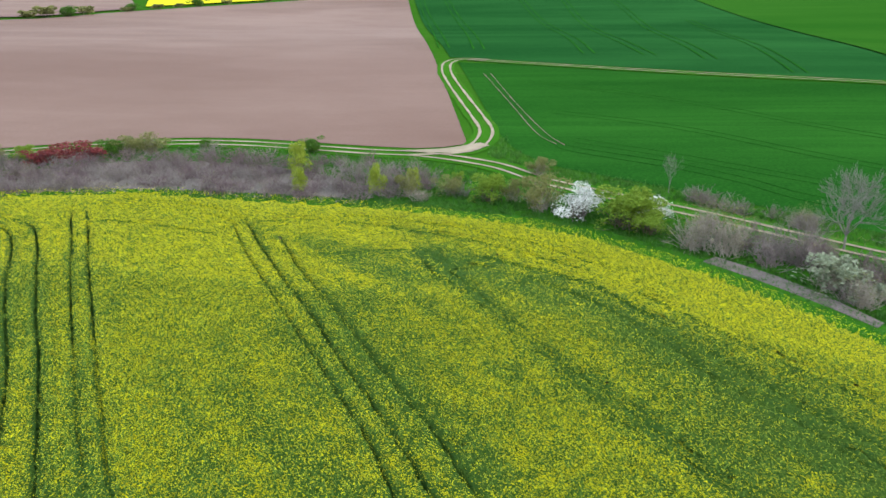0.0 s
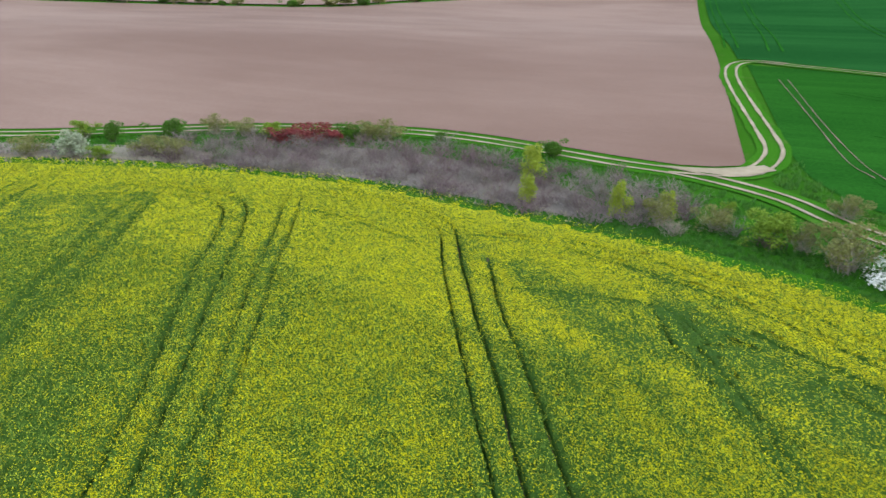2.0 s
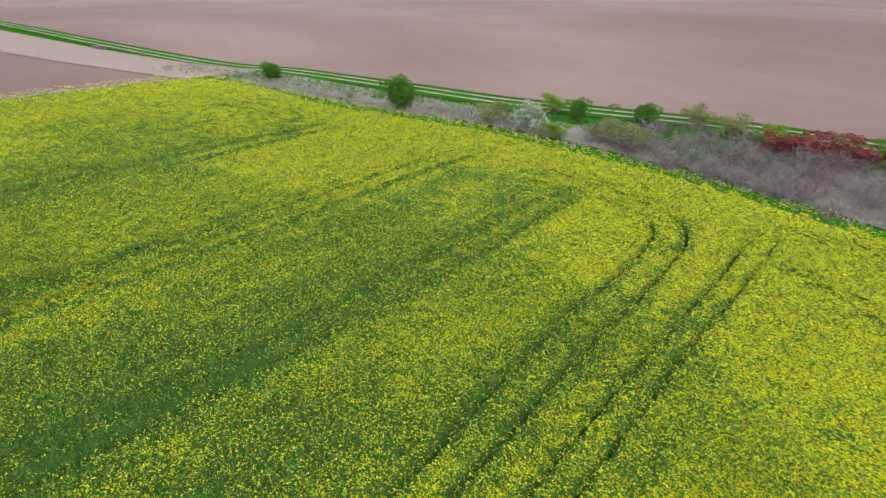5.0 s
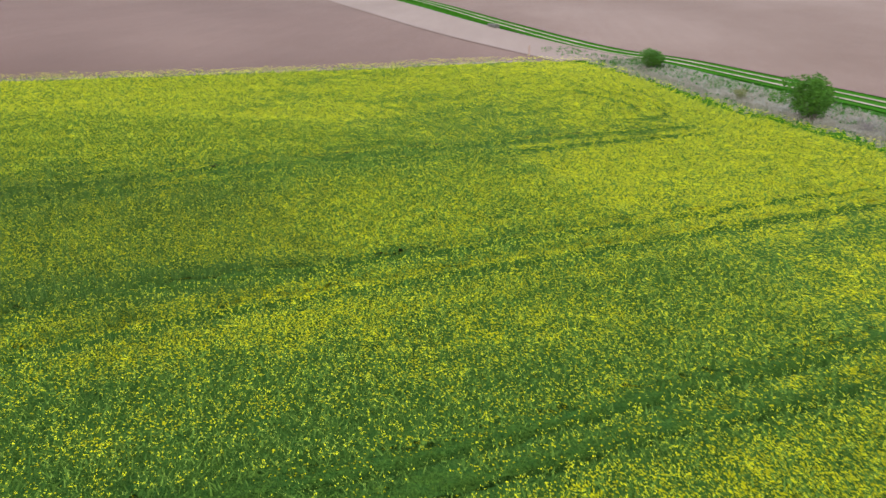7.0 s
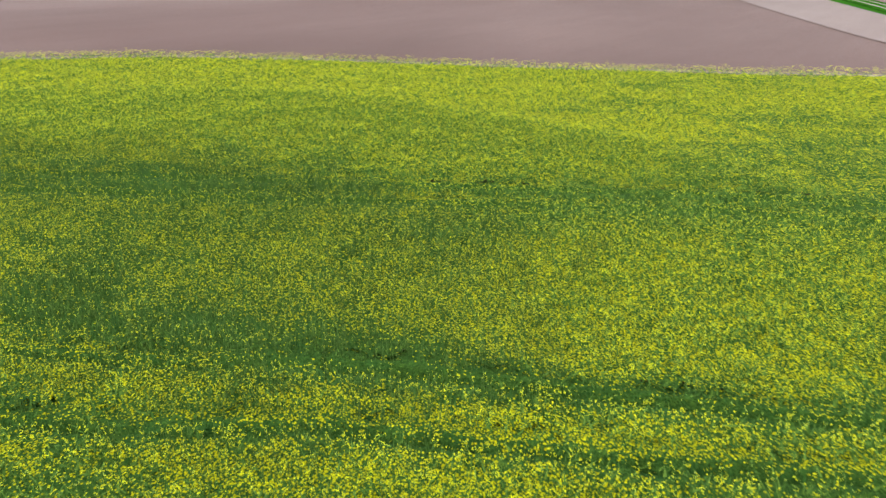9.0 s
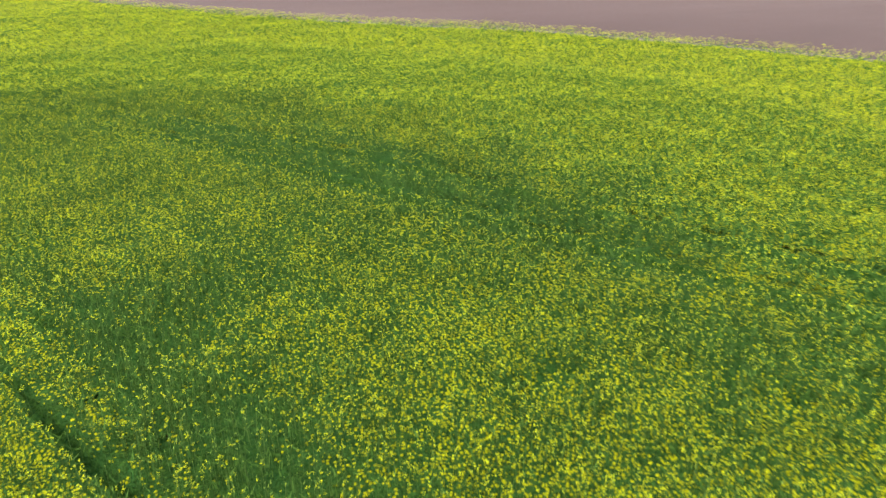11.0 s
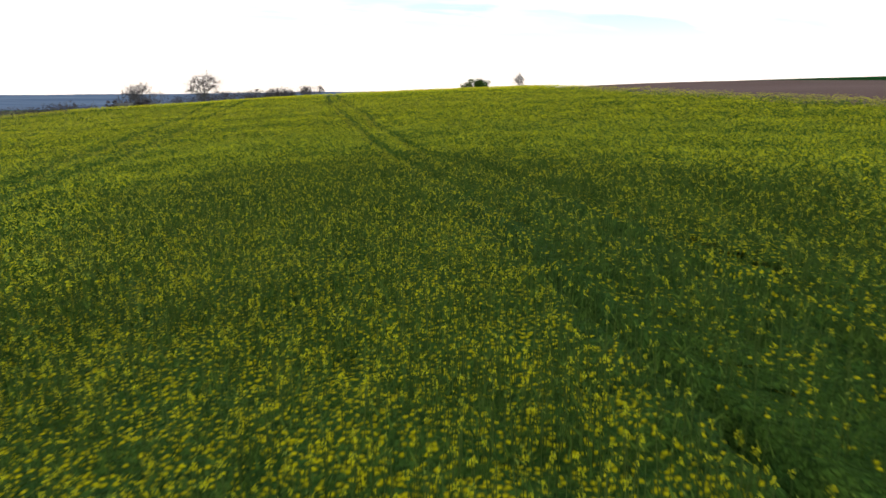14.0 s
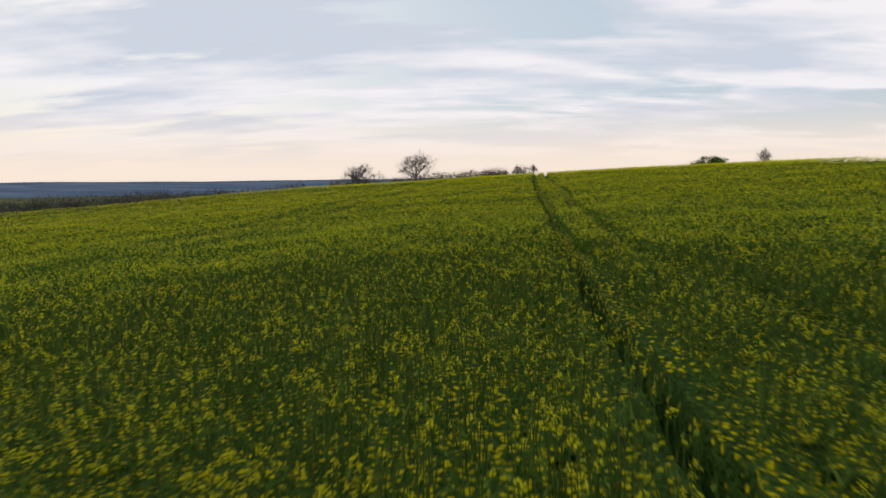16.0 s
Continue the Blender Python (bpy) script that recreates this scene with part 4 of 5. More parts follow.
def shrub(name, label, twig, leaf, seed, twigs=90, leaves=1400, leaf_size=0.055, wide=1.0, bare=0.0, trunk=0.0, category="shrub", round_=0.55, limb=0.42):
    """A shrub one metre high and wide: forked branches from the base and an uneven crown of small leaves in clumps."""
    g = np.random.default_rng(seed)
    root = tagged(new(name), label, category)
    foot, top, rad = [], [], []
    ends = []
    lumps = np.stack([g.normal(0, 0.23, 9), g.normal(0, 0.23, 9), g.uniform(0.35 + trunk * 0.3, 0.86, 9)], 1)
    if trunk:
        foot.append((0, 0, -0.02)), top.append((g.normal(0, 0.015), g.normal(0, 0.015), trunk)), rad.append(0.032)
    for k in range(twigs):
        a, lean = g.uniform(0, 2 * math.pi), (g.uniform(0, 1.6) if trunk else abs(g.normal(0, 0.60 if bare else 0.45))) + 0.08
        s = np.array([g.normal(0, 0.035 + 0.06 * (not trunk)), g.normal(0, 0.035 + 0.06 * (not trunk)), -0.02 + trunk * g.uniform(0.72, 1.0)])
        if trunk:
            s[:2] = 0
        d = np.array([math.cos(a) * math.sin(lean), math.sin(a) * math.sin(lean), math.cos(lean)])
        reach = g.uniform(0.42, 0.72) * (1 - (0.12 if trunk else 0.35) * lean) * (1 - 0.5 * trunk)
        m = s + d * reach * 0.6
        bend = d + g.normal(0, 0.28, 3)
        e = m + bend / np.linalg.norm(bend) * reach * 0.55
        foot.append(s), top.append(m), rad.append(0.009)
        foot.append(m), top.append(e), rad.append(0.0055)
        ends.append(e)
        for _ in range(3 if bare else 1):
            b2 = bend + g.normal(0, 0.5, 3)
            q = m + (e - m) * g.uniform(0.1, 0.8)
            e2 = q + b2 / np.linalg.norm(b2) * reach * g.uniform(0.25, 0.5)
            foot.append(q), top.append(e2), rad.append(0.004)
            ends.append(e2)
    foot, top, rad = np.array(foot), np.array(top), np.array(rad)
    if trunk:
        rad[1:] *= limb
    foot[:, :2] *= wide
    top[:, :2] *= wide
    v, f = sticks(foot, top, rad)
    tagged(part("branchwork", mesh_of("branchwork", v, f, twig), root), "", "", "", "stuff")
    if leaves:
        ends = np.array(ends)
        ends[:, :2] *= wide
        n1 = int(leaves * (1 - round_))
        c1 = ends[g.integers(0, len(ends), n1)] + g.normal(0, 0.05, (n1, 3))
        n2 = leaves - n1
        d = g.normal(size=(n2, 3))
        d /= np.linalg.norm(d, axis=1)[:, None]
        lump = g.integers(0, len(lumps), n2)
        c2 = lumps[lump] * np.array([wide, wide, 1]) + d * g.uniform(0.5, 1.0, (n2, 1)) * np.array([0.20 * wide, 0.20 * wide, 0.15])
        if round_ > 0.8:
            body = d * g.uniform(0.35, 1.0, (n2, 1)) ** 0.4 * (1 + 0.13 * np.sin(7 * d[:, :1] + seed) * np.cos(6 * d[:, 1:2]))
            full = np.array([0, 0, 0.50]) + body * np.array([0.44 * wide, 0.44 * wide, 0.42])
            c2 = np.where((np.arange(n2) % 5 < 3)[:, None], full, c2 * np.array([1.25, 1.25, 1.05]))
        c = np.vstack([c1, c2])
        c = c[c[:, 2] > 0.06]
        v, f = diamonds(c, leaf_size * g.uniform(0.5, 1.3, len(c)), g)
        part("crown", mesh_of("crown", v, f, leaf), root)
    return root


def bare_tree(name, label, bark, seed, trunk=0.3, limbs=7, depth=4, spread=0.9, thick=0.024, fine=1.0):
    """A leafless tree one metre high: a trunk that forks again and again into an open crown of fine twigs."""
    g = np.random.default_rng(seed)
    root = tagged(new(name), label, "tree")
    foot, top, rad = [], [], []

    def grow(p, d, length, r, level):
        bend = d + g.normal(0, 0.13, 3)
        m = p + bend / np.linalg.norm(bend) * length * 0.5
        turn = bend + g.normal(0, 0.18, 3) + np.array([0, 0, 0.10])
        e = m + turn / np.linalg.norm(turn) * length * 0.5
        foot.extend((p, m)), top.extend((m, e)), rad.extend((r, r * 0.8))
        if level == 0:
            return
        for k in range(3 if level > 1 else 4):
            at = e if k == 0 else m + (e - m) * g.uniform(0.0, 1.0)
            side = g.normal(0, 1, 3)
            side -= (side @ d) * d
            side /= np.linalg.norm(side)
            lean = g.uniform(0.15, 0.4) if k == 0 else g.uniform(0.45, 0.95)
            new_d = turn / np.linalg.norm(turn) * math.cos(lean) + side * math.sin(lean)
            grow(at, new_d / np.linalg.norm(new_d), length * g.uniform(0.58, 0.82), r * 0.58, level - 1)

    base = np.array([g.normal(0, 0.012), g.normal(0, 0.012), trunk])
    for k in range(limbs):
        a = 2.4 * k + g.uniform(-0.25, 0.25)
        lean = spread * (k + 0.3) / limbs
        d = np.array([math.cos(a) * math.sin(lean), math.sin(a) * math.sin(lean), math.cos(lean)])
        p = base * np.array([1, 1, 1.0 - 0.22 * k / limbs])
        grow(p, d, (1 - trunk) * g.uniform(0.38, 0.44), thick * 0.55, depth - 1)
    foot, top, rad = np.array(foot), np.array(top), np.array(rad)
    rad = np.maximum(rad, 0.0022 * fine)
    # an even crown: one metre across and high, its twigs held inside a rounded outline
    high = np.quantile(top[:, 2], 0.995)
    for p in (foot, top):
        p[:, 2] /= high
    reach = np.quantile(np.hypot(top[:, 0], top[:, 1]), 0.97)
    centre = top.mean(0) * np.array([1, 1, 0])
    for p in (foot, top):
        p[:, :2] = (p[:, :2] - centre[:2] * step(trunk, 1.0, p[:, 2])[:, None]) * 0.5 / reach
    v, f = sticks(foot, top, rad)
    tagged(part("branchwork", mesh_of("branchwork", v, f, bark), root), "", "", "", "stuff")
    f0 = np.array([[0, 0, -0.02], [0, 0, trunk * 0.5 / high]])
    t0 = np.array([[base[0] * 0.4, base[1] * 0.4, trunk * 0.5 / high], [base[0], base[1], trunk / high]])
    f0[1] = t0[0]
    v, f = sticks(f0, t0, np.array([thick, thick * 0.8]), 7)
    v[7:14] = v[14:21]
    part("trunk", mesh_of("trunk", v, f, bark, True), root)
    return root


# the models stand once, each at its own place; the rest are copies
KINDS = {}


def kind(key, *args, **kw):
    KINDS[key] = [lambda: shrub(*args, **kw), None]


def tree_kind(key, *args, **kw):
    KINDS[key] = [lambda: bare_tree(*args, **kw), None]


kind("yellow", "shrub", "yellow-green shrub in fresh leaf in the scrub strip", TWIG, L_YEL, 1, 50, 3600, 0.027)
kind("green", "shrub", "round green shrub in full spring leaf", BARK, L_GRN, 2, 50, 4400, 0.027, 1.0, round_=0.7)
kind("dark", "shrub", "dense deep green shrub beside the grass", BARK, L_DRK, 3, 50, 5000, 0.029, round_=0.95)
kind("olive", "shrub", "olive-brown shrub just coming into bud", TWIG3, L_OLV, 4, 64, 1900, 0.030, 1.0, 1.0)
kind("red", "shrub", "low shrub with dark red leaves", TWIG2, L_RED, 5, 60, 1900, 0.038)
kind("white", "blossom_shrub", "shrub covered in white spring blossom", TWIG, L_WHT, 6, 70, 2800, 0.024, round_=0.6)
kind("pale", "blossom_shrub", "pale grey-green shrub in early blossom", TWIG3, L_PAL, 16, 90, 1800, 0.04, round_=0.6)
kind("grey", "shrub", "bare grey twiggy thicket shrub", TWIG, L_OLV, 7, 50, 60, 0.014, 1.0, 1.0)
kind("grey2", "shrub", "bare grey-brown twiggy bramble bush", TWIG, L_OLV, 17, 50, 60, 0.014, 1.15, 1.0)
kind("purple", "shrub", "bare purple-brown twiggy thicket shrub", TWIG2, L_OLV, 8, 50, 30, 0.014, 1.1, 1.0)
kind("beige", "shrub", "pale beige shrub with fine bare twigs", TWIG3, L_OLV, 9, 96, 300, 0.018, 1.0, 1.0)
tree_kind("tree", "tree", "leafless grey tree with fine spreading branches", TREEBARK, 10, 0.24, 10, 5, 1.0, 0.020)
tree_kind("thin", "tree", "slender leafless grey sapling", TREEBARK, 11, 0.3, 6, 4, 0.6, 0.016)
tree_kind("sapling", "tree", "small dark leafless tree with a dense twiggy head", BARK, 19, 0.34, 10, 4, 1.15, 0.030, 3.2)
kind("bushfar", "shrub", "dark hedgerow shrub in the distance", BARK, L_OLV, 12, 14, 340, 0.12, 1.2, 0, round_=0.7)
tree_kind("spring", "tree", "pale grey slender tree with upright twigs on the rise", PALEBARK, 13, 0.08, 11, 4, 0.45, 0.022, 3.4)
kind("hedge", "shrub", "dense dark leafless hedge shrub", BARK, L_MAUVE, 14, 16, 520, 0.085, 1.2, 1.0, round_=0.6)
tree_kind("crest", "tree", "lone leafless tree with a spreading crown against the sky", TREEBARK, 15, 0.40, 13, 5, 1.35, 0.030, 1.25)
tree_kind("broad", "tree", "broad leafless tree in the hedge", TREEBARK, 18, 0.16, 15, 5, 1.45, 0.026, 1.7)
turner = random.Random(4)


def place(key, x, y, w, h, group="", label=""):
    k = KINDS[key]
    z = float(ground_z(x, y)) - 0.03
    m = pose(x, y, z, 0, 0, turner.uniform(0, 360)) @ Matrix.Diagonal((w, w, h, 1))
    if k[1] is None:
        k[1] = ob = k[0]()
        ob.matrix_world = m
    else:
        k1 = k[1]
        s = k1.scale.copy()
        ob = copy_thing(k1, m @ Matrix.Diagonal((1 / s[0], 1 / s[1], 1 / s[2], 1)))
    if label:
        ob["label"] = label
    if group:
        ob["group"] = group
    return ob


def hedge_row(label, line, n, wide, high, leaf, blade, seed, spread=1.0, clumps=150):
    """A far hedge of many grown-together bushes: leaf and twig clumps on short stems."""
    q = np.random.default_rng(seed)
    base = line[np.minimum((np.arange(n) + q.uniform(0, 1, n)) / n * len(line), len(line) - 1).astype(int)] + q.normal(0, spread, (n, 2))
    w, h = q.uniform(*wide, n), q.uniform(*high, n)
    who = np.repeat(np.arange(n), clumps)
    d = q.normal(size=(len(who), 3))
    d /= np.linalg.norm(d, axis=1)[:, None]
    r = q.uniform(0.2, 1, len(who)) ** 0.5
    c = np.c_[base[who], ground_z(base[who, 0], base[who, 1])]
    c = c + d * r[:, None] * np.c_[w[who] / 2, w[who] / 2, h[who] / 2] + np.c_[np.zeros((len(who), 2)), h[who] / 2]
    v, f = diamonds(c, blade * q.uniform(0.5, 1.3, len(c)), q)
    root = tagged(new("hedge"), label, "hedge", "", "stuff")
    tagged(part("foliage", mesh_of("foliage", v, f, leaf), root), "", "", "", "stuff")
    k = np.repeat(np.arange(n), 9)
    foot = np.c_[base[k] + q.normal(0, 0.3, (len(k), 2)), ground_z(base[k, 0], base[k, 1]) - 0.05]
    tip = foot + np.c_[q.normal(0, 0.22, (len(k), 2)) * w[k][:, None], h[k] * q.uniform(0.7, 1.12, len(k))]
    v, f = sticks(foot, tip, 0.03)
    tagged(part("stems", mesh_of("stems", v, f, TREEBARK), root), "", "", "", "stuff")
    return root


SCRUB = "shrubs of the scrub strip"
for x, y, w, h in ((-11.3, 51.2, 2.0, 2.7), (-10.4, 46.6, 1.4, 2.0), (-4.8, 46.5, 1.5, 2.4), (-2.2, 47.2, 1.3, 1.9)):
    place("yellow", x, y, w, h, SCRUB)
for x, y, w, h in (
        (-2.5, 46.2, 1.7, 2.0), (0.5, 46.7, 2.2, 1.6), (6.6, 43.6, 3.1, 2.7), (4.9, 45.3, 1.8, 1.8), (7.6, 51.4, 2.1, 1.6), (-25.0, 56.4, 3.0, 1.9),
        (-26.6, 55.9, 2.4, 1.8), (-38.8, 52.3, 1.9, 1.8), (-36.2, 52.8, 2.2, 1.6), (-46.4, 41.2, 2.8, 1.6), (-57.9, 34.7, 0.8, 0.8), (-39.2, 45.2, 2.6, 1.6),
        (-36.9, 45.2, 2.2, 1.7)):
    place("olive", x, y, w, h, SCRUB)
for x, y, w, h in (
        (3.2, 45.4, 2.8, 2.2), (11.6, 40.4, 3.9, 3.0), (12.8, 39.4, 2.6, 2.2), (-33.8, 52.9, 2.0, 1.4), (-47.0, 46.6, 1.8, 1.5), (-41.4, 42.9, 1.8, 1.1),
        (-34.6, 54.4, 1.5, 0.9), (1.2, 50.0, 0.9, 0.8)):
    place("green", x, y, w, h, SCRUB)
for x, y, w, h in ((8.9, 42.2, 3.5, 2.2), (13.8, 41.9, 2.6, 2.0)):
    place("white", x, y, w, h, SCRUB)
for x, y, w, h in ((14.8, 37.1, 3.6, 3.1), (16.5, 36.3, 3.4, 3.2), (20.8, 29.8, 2.6, 1.9), (-1.6, 45.3, 2.0, 1.2), (16.4, 39.4, 2.4, 2.3)):
    place("beige", x, y, w, h, SCRUB)
for x, y, w, h in ((18.2, 34.6, 3.2, 2.8), (20.5, 34.2, 3.0, 2.4), (-4.0, 45.9, 2.2, 1.5), (-7.2, 46.8, 2.2, 1.5), (16.4, 37.8, 2.8, 2.9), (20.8, 35.8, 2.8, 2.8)):
    place("grey", x, y, w, h, SCRUB)
for x, y, w, h in ((20.2, 31.8, 2.8, 2.1), (-43.1, 42.2, 2.6, 2.1), (20.9, 30.4, 1.6, 0.9), (22.3, 30.4, 1.7, 1.0)):
    place("pale", x, y, w, h, SCRUB)
for x, y, w, h in ((23.2, 32.7, 2.8, 2.1), (25.4, 29.6, 3.0, 2.2), (-44.8, 42.2, 2.4, 1.4), (-1.3, 49.2, 2.3, 1.7), (17.9, 37.2, 2.8, 3.0)):
    place("purple", x, y, w, h, SCRUB)
for x, y, w, h in (
        (-27.5, 55.2, 1.6, 1.6), (-11.4, 57.5, 1.6, 1.3), (-21.1, 58.4, 1.0, 0.8), (-53.0, 37.1, 2.5, 2.5), (-44.2, 46.6, 1.3, 1.7), (-41.1, 49.8, 1.8, 1.6),
        (-68.6, 30.9, 2.0, 1.5)):
    place("dark", x, y, w, h, SCRUB)
for x, y, w, h in ((-30.6, 53.2, 3.2, 1.7), (-28.9, 53.9, 2.6, 1.5), (-32.2, 52.4, 2.4, 1.4)):
    place("red", x, y, w, h, SCRUB)
for x, y, w, h in ((-48.2, 40.2, 2.6, 1.5), (-50.7, 39.2, 2.3, 1.1), (1.4, 46.6, 2.2, 1.5), (-3.4, 48.5, 2.5, 1.8), (19.3, 36.6, 2.6, 2.8), (22.0, 37.6, 2.6, 2.4)):
    place("grey2", x, y, w, h, SCRUB)
place("thin", 16.5, 47.2, 1.6, 3.0)
place("tree", 23.7, 36.9, 3.9, 5.0)
place("thin", 30.5, 31.5, 1.9, 3.2)

# the bare thicket that fills the strip between crop and track
g = np.random.default_rng(21)
mid = curve([(-38, 47), (-33, 48.5), (-27, 50), (-20, 50.5), (-13, 50), (-6, 49), (-1, 48)], 0.5)
spots = []
for _ in range(6000):
    c = mid[g.integers(0, len(mid))] + g.normal(0, (1.6, 2.5))
    near_edge = away(c[:1], c[1:], NE_EDGE)[0]
    if near_edge < 1.7 or away(c[:1], c[1:], TRACK)[0] < 3.2 or c[1] > 57 or inside(c[:1], c[1:], FIELD)[0]:
        continue
    if c[0] > -14 and g.uniform() < 0.5 + 0.03 * (c[0] + 14):
        continue
    if all((c[0] - a) ** 2 + (c[1] - b) ** 2 > 1.15**2 for a, b in spots):
        spots.append((c[0], c[1]))
    if len(spots) > 118:
        break
for k, (a, b) in enumerate(spots):
    key = ("grey", "purple", "grey2", "grey", "purple", "grey2", "purple")[int(g.integers(0, 7))]
    place(key, a, b, g.uniform(2.1, 3.3), g.uniform(1.2, 2.1), "thicket of bare shrubs")
# thicket east of the blossom, along the track
for _ in range(46):
    t = g.uniform(0, 1)
    a, b = 19 + 17 * t + g.normal(0, 1.2), 35.4 - 15 * t + g.normal(0, 1.0)
    if away(np.array([a]), np.array([b]), NE_EDGE)[0] > 2.2 and away(np.array([a]), np.array([b]), TRACK)[0] > 2.2 and not inside(np.array([a]), np.array([b]), FIELD)[0]:
        place(("grey", "purple", "beige", "grey2")[int(g.integers(0, 4))], a, b, g.uniform(1.9, 3.1), g.uniform(1.6, 2.7), "thicket of bare shrubs")

# low bare shrubs on the bank between the track and the cereal
for _ in range(26):
    t = g.uniform(0, 1)
    a, b = 16.5 + 19 * t + g.normal(0, 0.5), 45.6 - 13.6 * t + g.normal(0, 0.5)
    if away(np.array([a]), np.array([b]), TRACK)[0] > 1.8:
        place(("grey", "purple", "grey2", "beige")[int(g.integers(0, 4))], a, b, g.uniform(1.5, 2.6), g.uniform(0.9, 1.7), "thicket of bare shrubs")

# far hedgerow beyond the tilled field
for k in range(46):
    t = (k + g.uniform(-0.45, 0.45)) / 46
    p = north_b[int(np.clip(t, 0, 0.999) * len(north_b) * 0.62 + len(north_b) * 0.38)]
    if g.uniform() < 0.85:
        s = g.uniform(2.6, 6.0)
        place(("bushfar", "dark", "bushfar")[k % 3], p[0] + g.normal(0, 1.5), p[1] + 3 + g.normal(0, 1.5), s, s * 0.62, "far hedgerow")
# hedge in the hollow behind the crest, with its trees
hedge = curve([(58, 4), (63, -12), (67, -30), (69, -46), (64, -64), (55, -80), (46, -92)], 1.0)
hedge_row("dark leafless hedge in the hollow behind the rise", hedge[hedge[:, 1] > -62], 96, (3.4, 5.2), (3.3, 4.0), L_MAUVE, 0.13, 51, 1.2, 320)
hedge_row("low thin hedge below the crest", hedge[hedge[:, 1] <= -62], 44, (2.6, 4.0), (2.8, 3.4), L_MAUVE, 0.12, 52, 1.0, 280)
place("crest", 39.6, -61.4, 5.6, 4.8)
place("broad", 58, -65.5, 7.8, 5.4)
place("hedge", 57, -64, 4.5, 3.0)
place("hedge", 74, -58, 3.0, 3.6)
for x, y, w, h in ((32.4, -76.6, 1.7, 2.5), (33.6, -74.6, 1.7, 2.5)):
    place("sapling", x, y, w, h, "saplings on the crest")
for x, y, w, h in ((35.4, -73.6, 1.5, 1.8), (37.2, -72.2, 2.0, 1.8), (38.9, -71.6, 1.4, 1.5), (40.2, -70.2, 1.6, 1.6), (42.6, -68.6, 1.7, 1.5), (44.4, -68.0, 2.0, 1.5)):
    place("hedge", x, y, w, h, "low shrubs along the crest")
for x, y, w, h in ((17.4, -95.8, 2.8, 2.3), (15.6, -96.7, 2.7, 2.3)):
    place("dark" if x < 16 else "olive", x, y, w, h, "shrubs on the rise")
place("spring", 6.6, -90.2, 1.9, 2.8)
# far valley hedges
hedge_row("dark hedge across the far valley", curve([(172, -15), (217, -120)], 2), 36, (5, 8), (3.5, 5.5), L_OLV, 0.5, 53, 2.0)
# hilltop hedge line
hedge_row("low hedge along the hilltop field", hill_a + np.array([(0, 2)]), 60, (5, 9), (0.8, 1.5), L_OLV, 0.3, 54, 1.5, 90)

# ---------- grass and dry stems along the strips ----------


def tufts(name, label, line, near, far, per_m, mat, size, seed, n_blades=5):
    q = np.random.default_rng(seed)
    n = int(len(line) * per_m)
    line = even(line, len(line) * 8)
    d = q.uniform(near, far, n)
    gr = np.gradient(line, axis=0)
    gr /= np.linalg.norm(gr, axis=1)[:, None]
    idx = q.integers(0, len(line), n)
    p = line[idx] + np.stack([-gr[idx, 1], gr[idx, 0]], 1) * d[:, None] + q.normal(0, 0.25, (n, 2))
    k = ~inside(p[:, 0], p[:, 1], FIELD) & (away(p[:, 0], p[:, 1], TRACK[::3]) > 1.7) & (away(p[:, 0], p[:, 1], BRANCH[::3]) > 1.5)
    p = np.repeat(p[k], n_blades, 0) + q.normal(0, 0.07, (k.sum() * n_blades, 2))
    h = size * q.uniform(0.5, 1.3, len(p))
    foot = np.c_[p, ground_z(p[:, 0], p[:, 1])]
    tip = foot + np.c_[q.normal(0, 0.35, (len(p), 2)) * h[:, None], h]
    w = q.normal(0, 0.022, (len(p), 2)) + 0.012
    v = np.stack([foot + np.c_[w, np.zeros(len(p))], foot - np.c_[w, np.zeros(len(p))], tip], 1).reshape(-1, 3)
    ob = new(name, mesh_of(name, v, np.arange(len(v)).reshape(-1, 3), mat))
    return tagged(ob, label, "grass", "", "stuff")


tufts("dry_grass", "pale dry grass stems at the foot of the scrub", NE_EDGE[NE_EDGE[:, 0] < -6], -3.4, -1.7, 12, REED, 0.26, 31)
tufts("grass", "fresh green grass along the crop's edge", NE_EDGE[NE_EDGE[:, 0] > -22], -2.2, -0.7, 26, BLADE, 0.20, 32)
tufts("dry_grass", "pale dry grass in the open strip by the track", curve([(-74, 27.6), (-66, 31.6), (-58, 36.2), (-50, 41)], 0.5), -2.6, 2.0, 34, REED, 0.20, 33)
tufts("grass", "fresh green grass beside the farm track", TRACK[(TRACK[:, 0] > -80) & (TRACK[:, 0] < 40)], -5.0, -1.7, 24, BLADE, 0.26, 34)
tufts("grass", "rough fresh grass between crop and shrubs", NE_EDGE[NE_EDGE[:, 0] > -8], -5.5, -1.2, 70, BLADE, 0.24, 37)
tufts("grass", "rough dark grass on the bank beside the cereal field", wheat_s[wheat_s[:, 0] < 45], -2.8, -0.1, 46, BLADE, 0.34, 35)
# pale litter between the shrubs
sheet("dry_ground", curve([(-75, 26.6), (-66.5, 30.6), (-58, 34.4), (-50, 38.6), (-42, 42.5), (-34, 45)], 1), curve([(-76, 29.4), (-67.5, 34), (-59, 38.4), (-51, 42.4), (-43, 46), (-36, 47.6), (-33.6, 45.4)], 1), 1.0, LITTER, 0.06,
      "strip of pale dry grass litter beside the crop", "grass")
sheet("dry_ground", curve([(-34, 45.6), (-24, 46.8), (-14, 46.4), (-7, 45.6), (-5, 45.6)], 1), curve([(-34, 45.9), (-32, 50.5), (-24, 54), (-14, 53), (-7.5, 49.6), (-5.4, 47.2), (-5, 45.9)], 1), 1.0, DUFF, 0.06,
      "grey dry litter under the thicket", "grass")
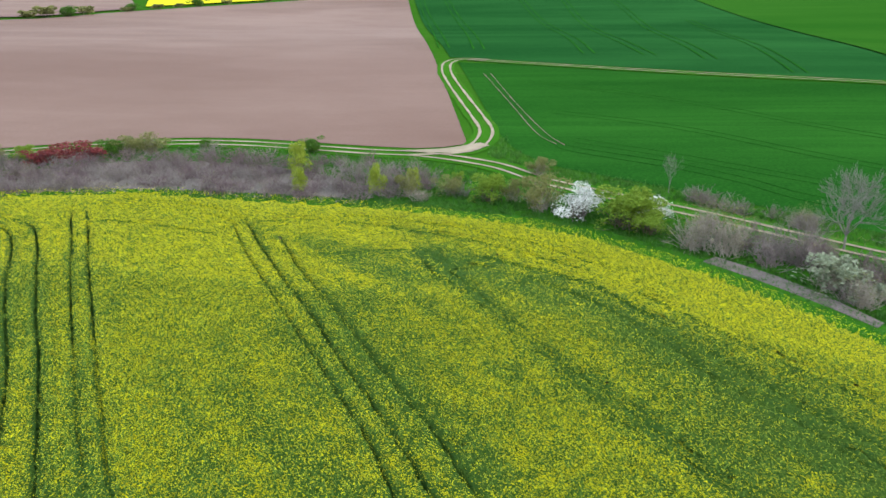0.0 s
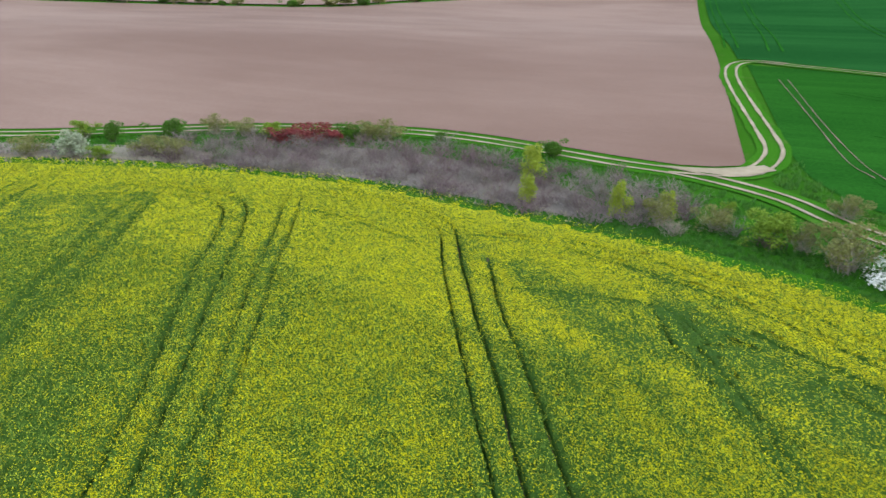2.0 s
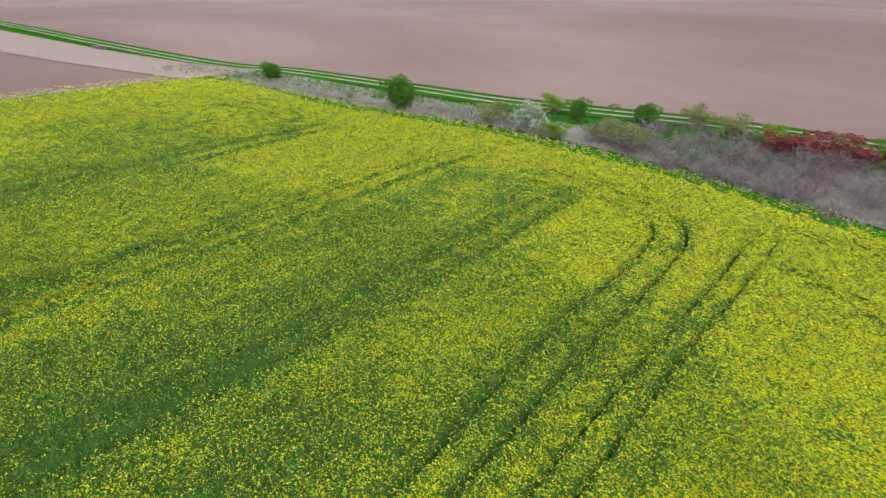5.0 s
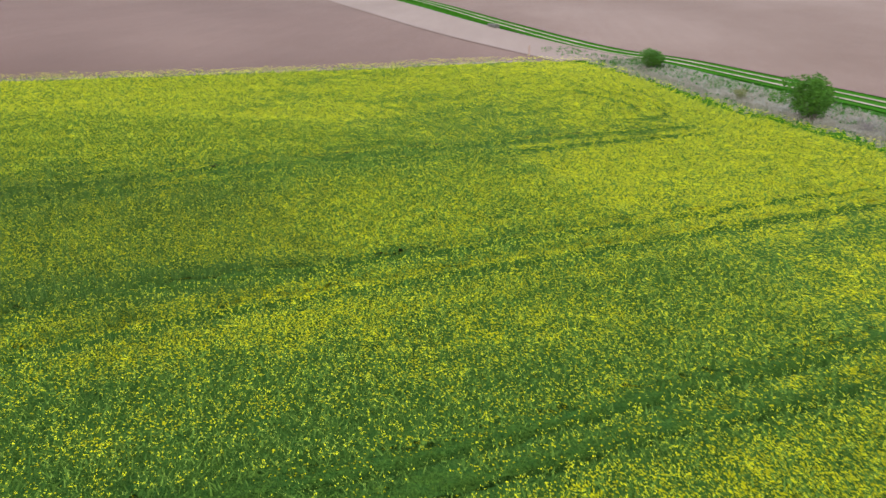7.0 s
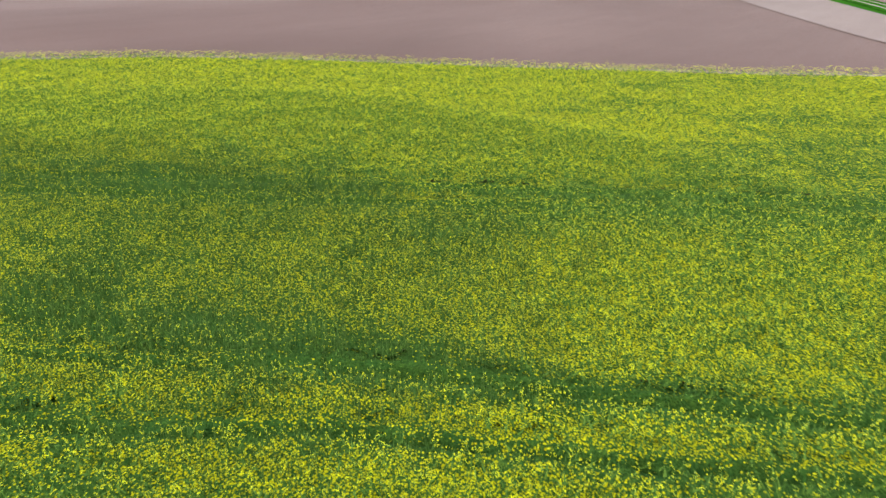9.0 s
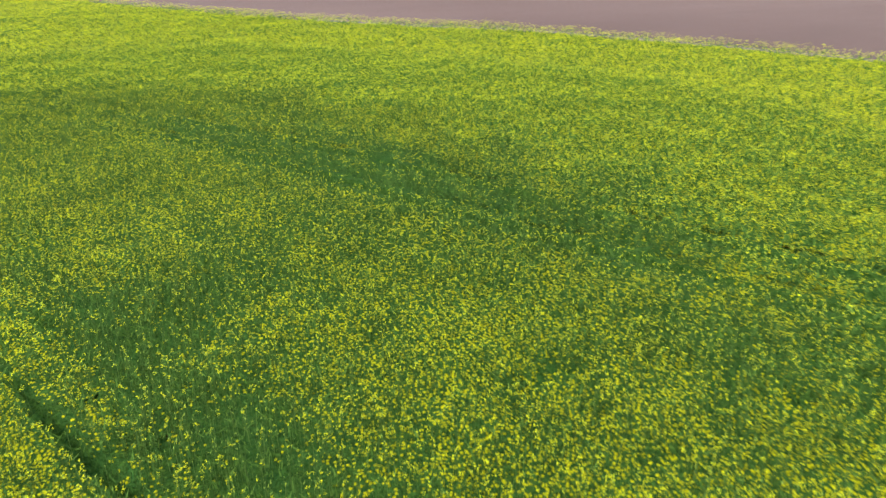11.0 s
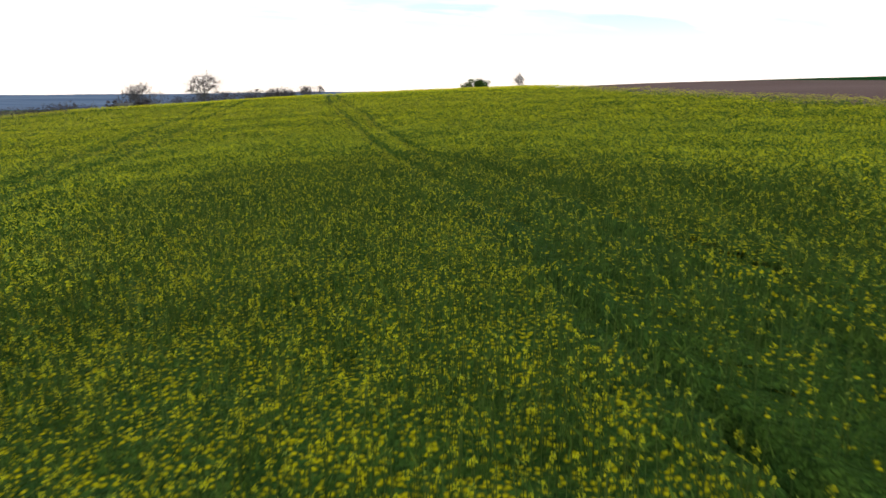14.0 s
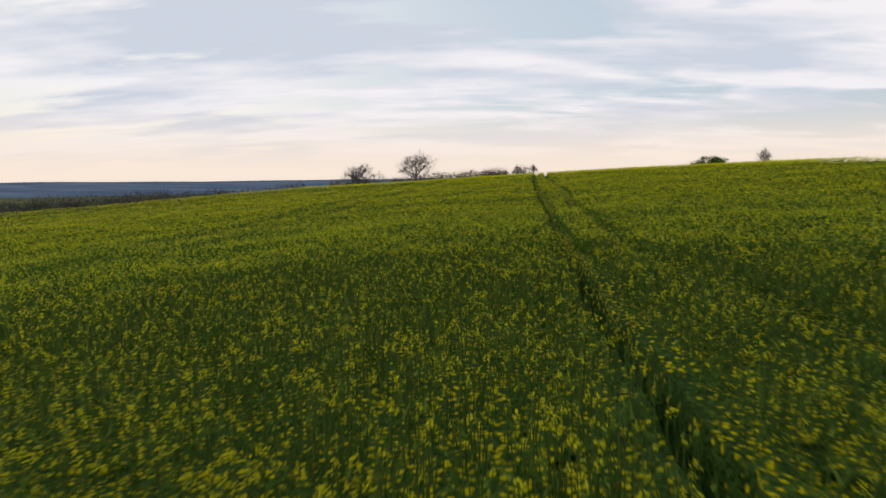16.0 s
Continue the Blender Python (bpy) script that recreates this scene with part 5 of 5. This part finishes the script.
sheet("dry_ground", curve([(14.6, 34.9), (16.6, 32.6), (18.6, 29.8), (20, 27.4)], 1), curve([(15.6, 35.6), (17.8, 33.2), (19.4, 30.6), (20.6, 27.9)], 1), 0.5, DUFF, 0.12,
      "patch of pale dry litter between crop and shrubs", "grass")
verge_w = 0.25 + 0.75 * step(-26, -12, NE_EDGE[:, 0]) + 1.3 * step(-6, 6, NE_EDGE[:, 0])
sheet("grass_verge", shifted(NE_EDGE, -0.1), shifted(NE_EDGE, -verge_w[:, None]), 0.8, VERGE, 0.10, "bright green grass verge along the crop", "grass")

# ---------- small things by the far corner ----------


def post(x, y, h):
    bm = bmesh.new()
    bmesh.ops.create_cone(bm, cap_ends=True, segments=8, radius1=0.07, radius2=0.055, depth=h)
    for v in bm.verts:
        v.co.z += h / 2
        v.co.x += 0.04 * v.co.z
    bmesh.ops.bevel(bm, geom=[e for e in bm.edges if e.verts[0].co.z > h * 0.9 and e.verts[1].co.z > h * 0.9], offset=0.015, segments=1)
    me = bpy.data.meshes.new("marker_post")
    bm.to_mesh(me)
    bm.free()
    me.materials.append(WOOD)
    ob = new("marker_post", me)
    ob.location = (x, y, float(ground_z(x, y)) - 0.03)
    return tagged(ob, "short weathered wooden post at the field corner", "post")


post(-72.8, 21.3, 1.1)
bm = bmesh.new()
bmesh.ops.create_cube(bm, size=1)
bmesh.ops.scale(bm, vec=(2.2, 0.5, 0.45), verts=bm.verts)
bmesh.ops.bevel(bm, geom=bm.edges[:], offset=0.06, segments=2)
me = bpy.data.meshes.new("culvert_head")
bm.to_mesh(me)
bm.free()
me.materials.append(DARKCONC)
culvert = tagged(new("culvert_head", me), "low dark mossy concrete culvert head beside the track", "culvert")
culvert.matrix_world = pose(-92.8, 16.9, float(ground_z(-92.8, 16.9)) + 0.2, 0, 0, 28)


def shaft_head(x, y):
    """A pale concrete shaft with an overhanging lid."""
    root = tagged(new("shaft_head"), "small pale concrete shaft with a flat lid at the field edge", "shaft")
    for name, size, z in (("shaft_wall", (1.1, 1.1, 1.1), 0.53), ("lid", (1.4, 1.4, 0.16), 1.16)):
        bm = bmesh.new()
        bmesh.ops.create_cube(bm, size=1)
        bmesh.ops.scale(bm, vec=size, verts=bm.verts)
        bmesh.ops.bevel(bm, geom=bm.edges[:], offset=0.03, segments=2)
        bmesh.ops.translate(bm, vec=(0, 0, z), verts=bm.verts)
        me = bpy.data.meshes.new(name)
        bm.to_mesh(me)
        bm.free()
        me.materials.append(CONC)
        part(name, me, root)
    root.matrix_world = pose(x, y, float(ground_z(x, y)), 0, 0, 35)
    return root


shaft_head(36.4, -46.6)
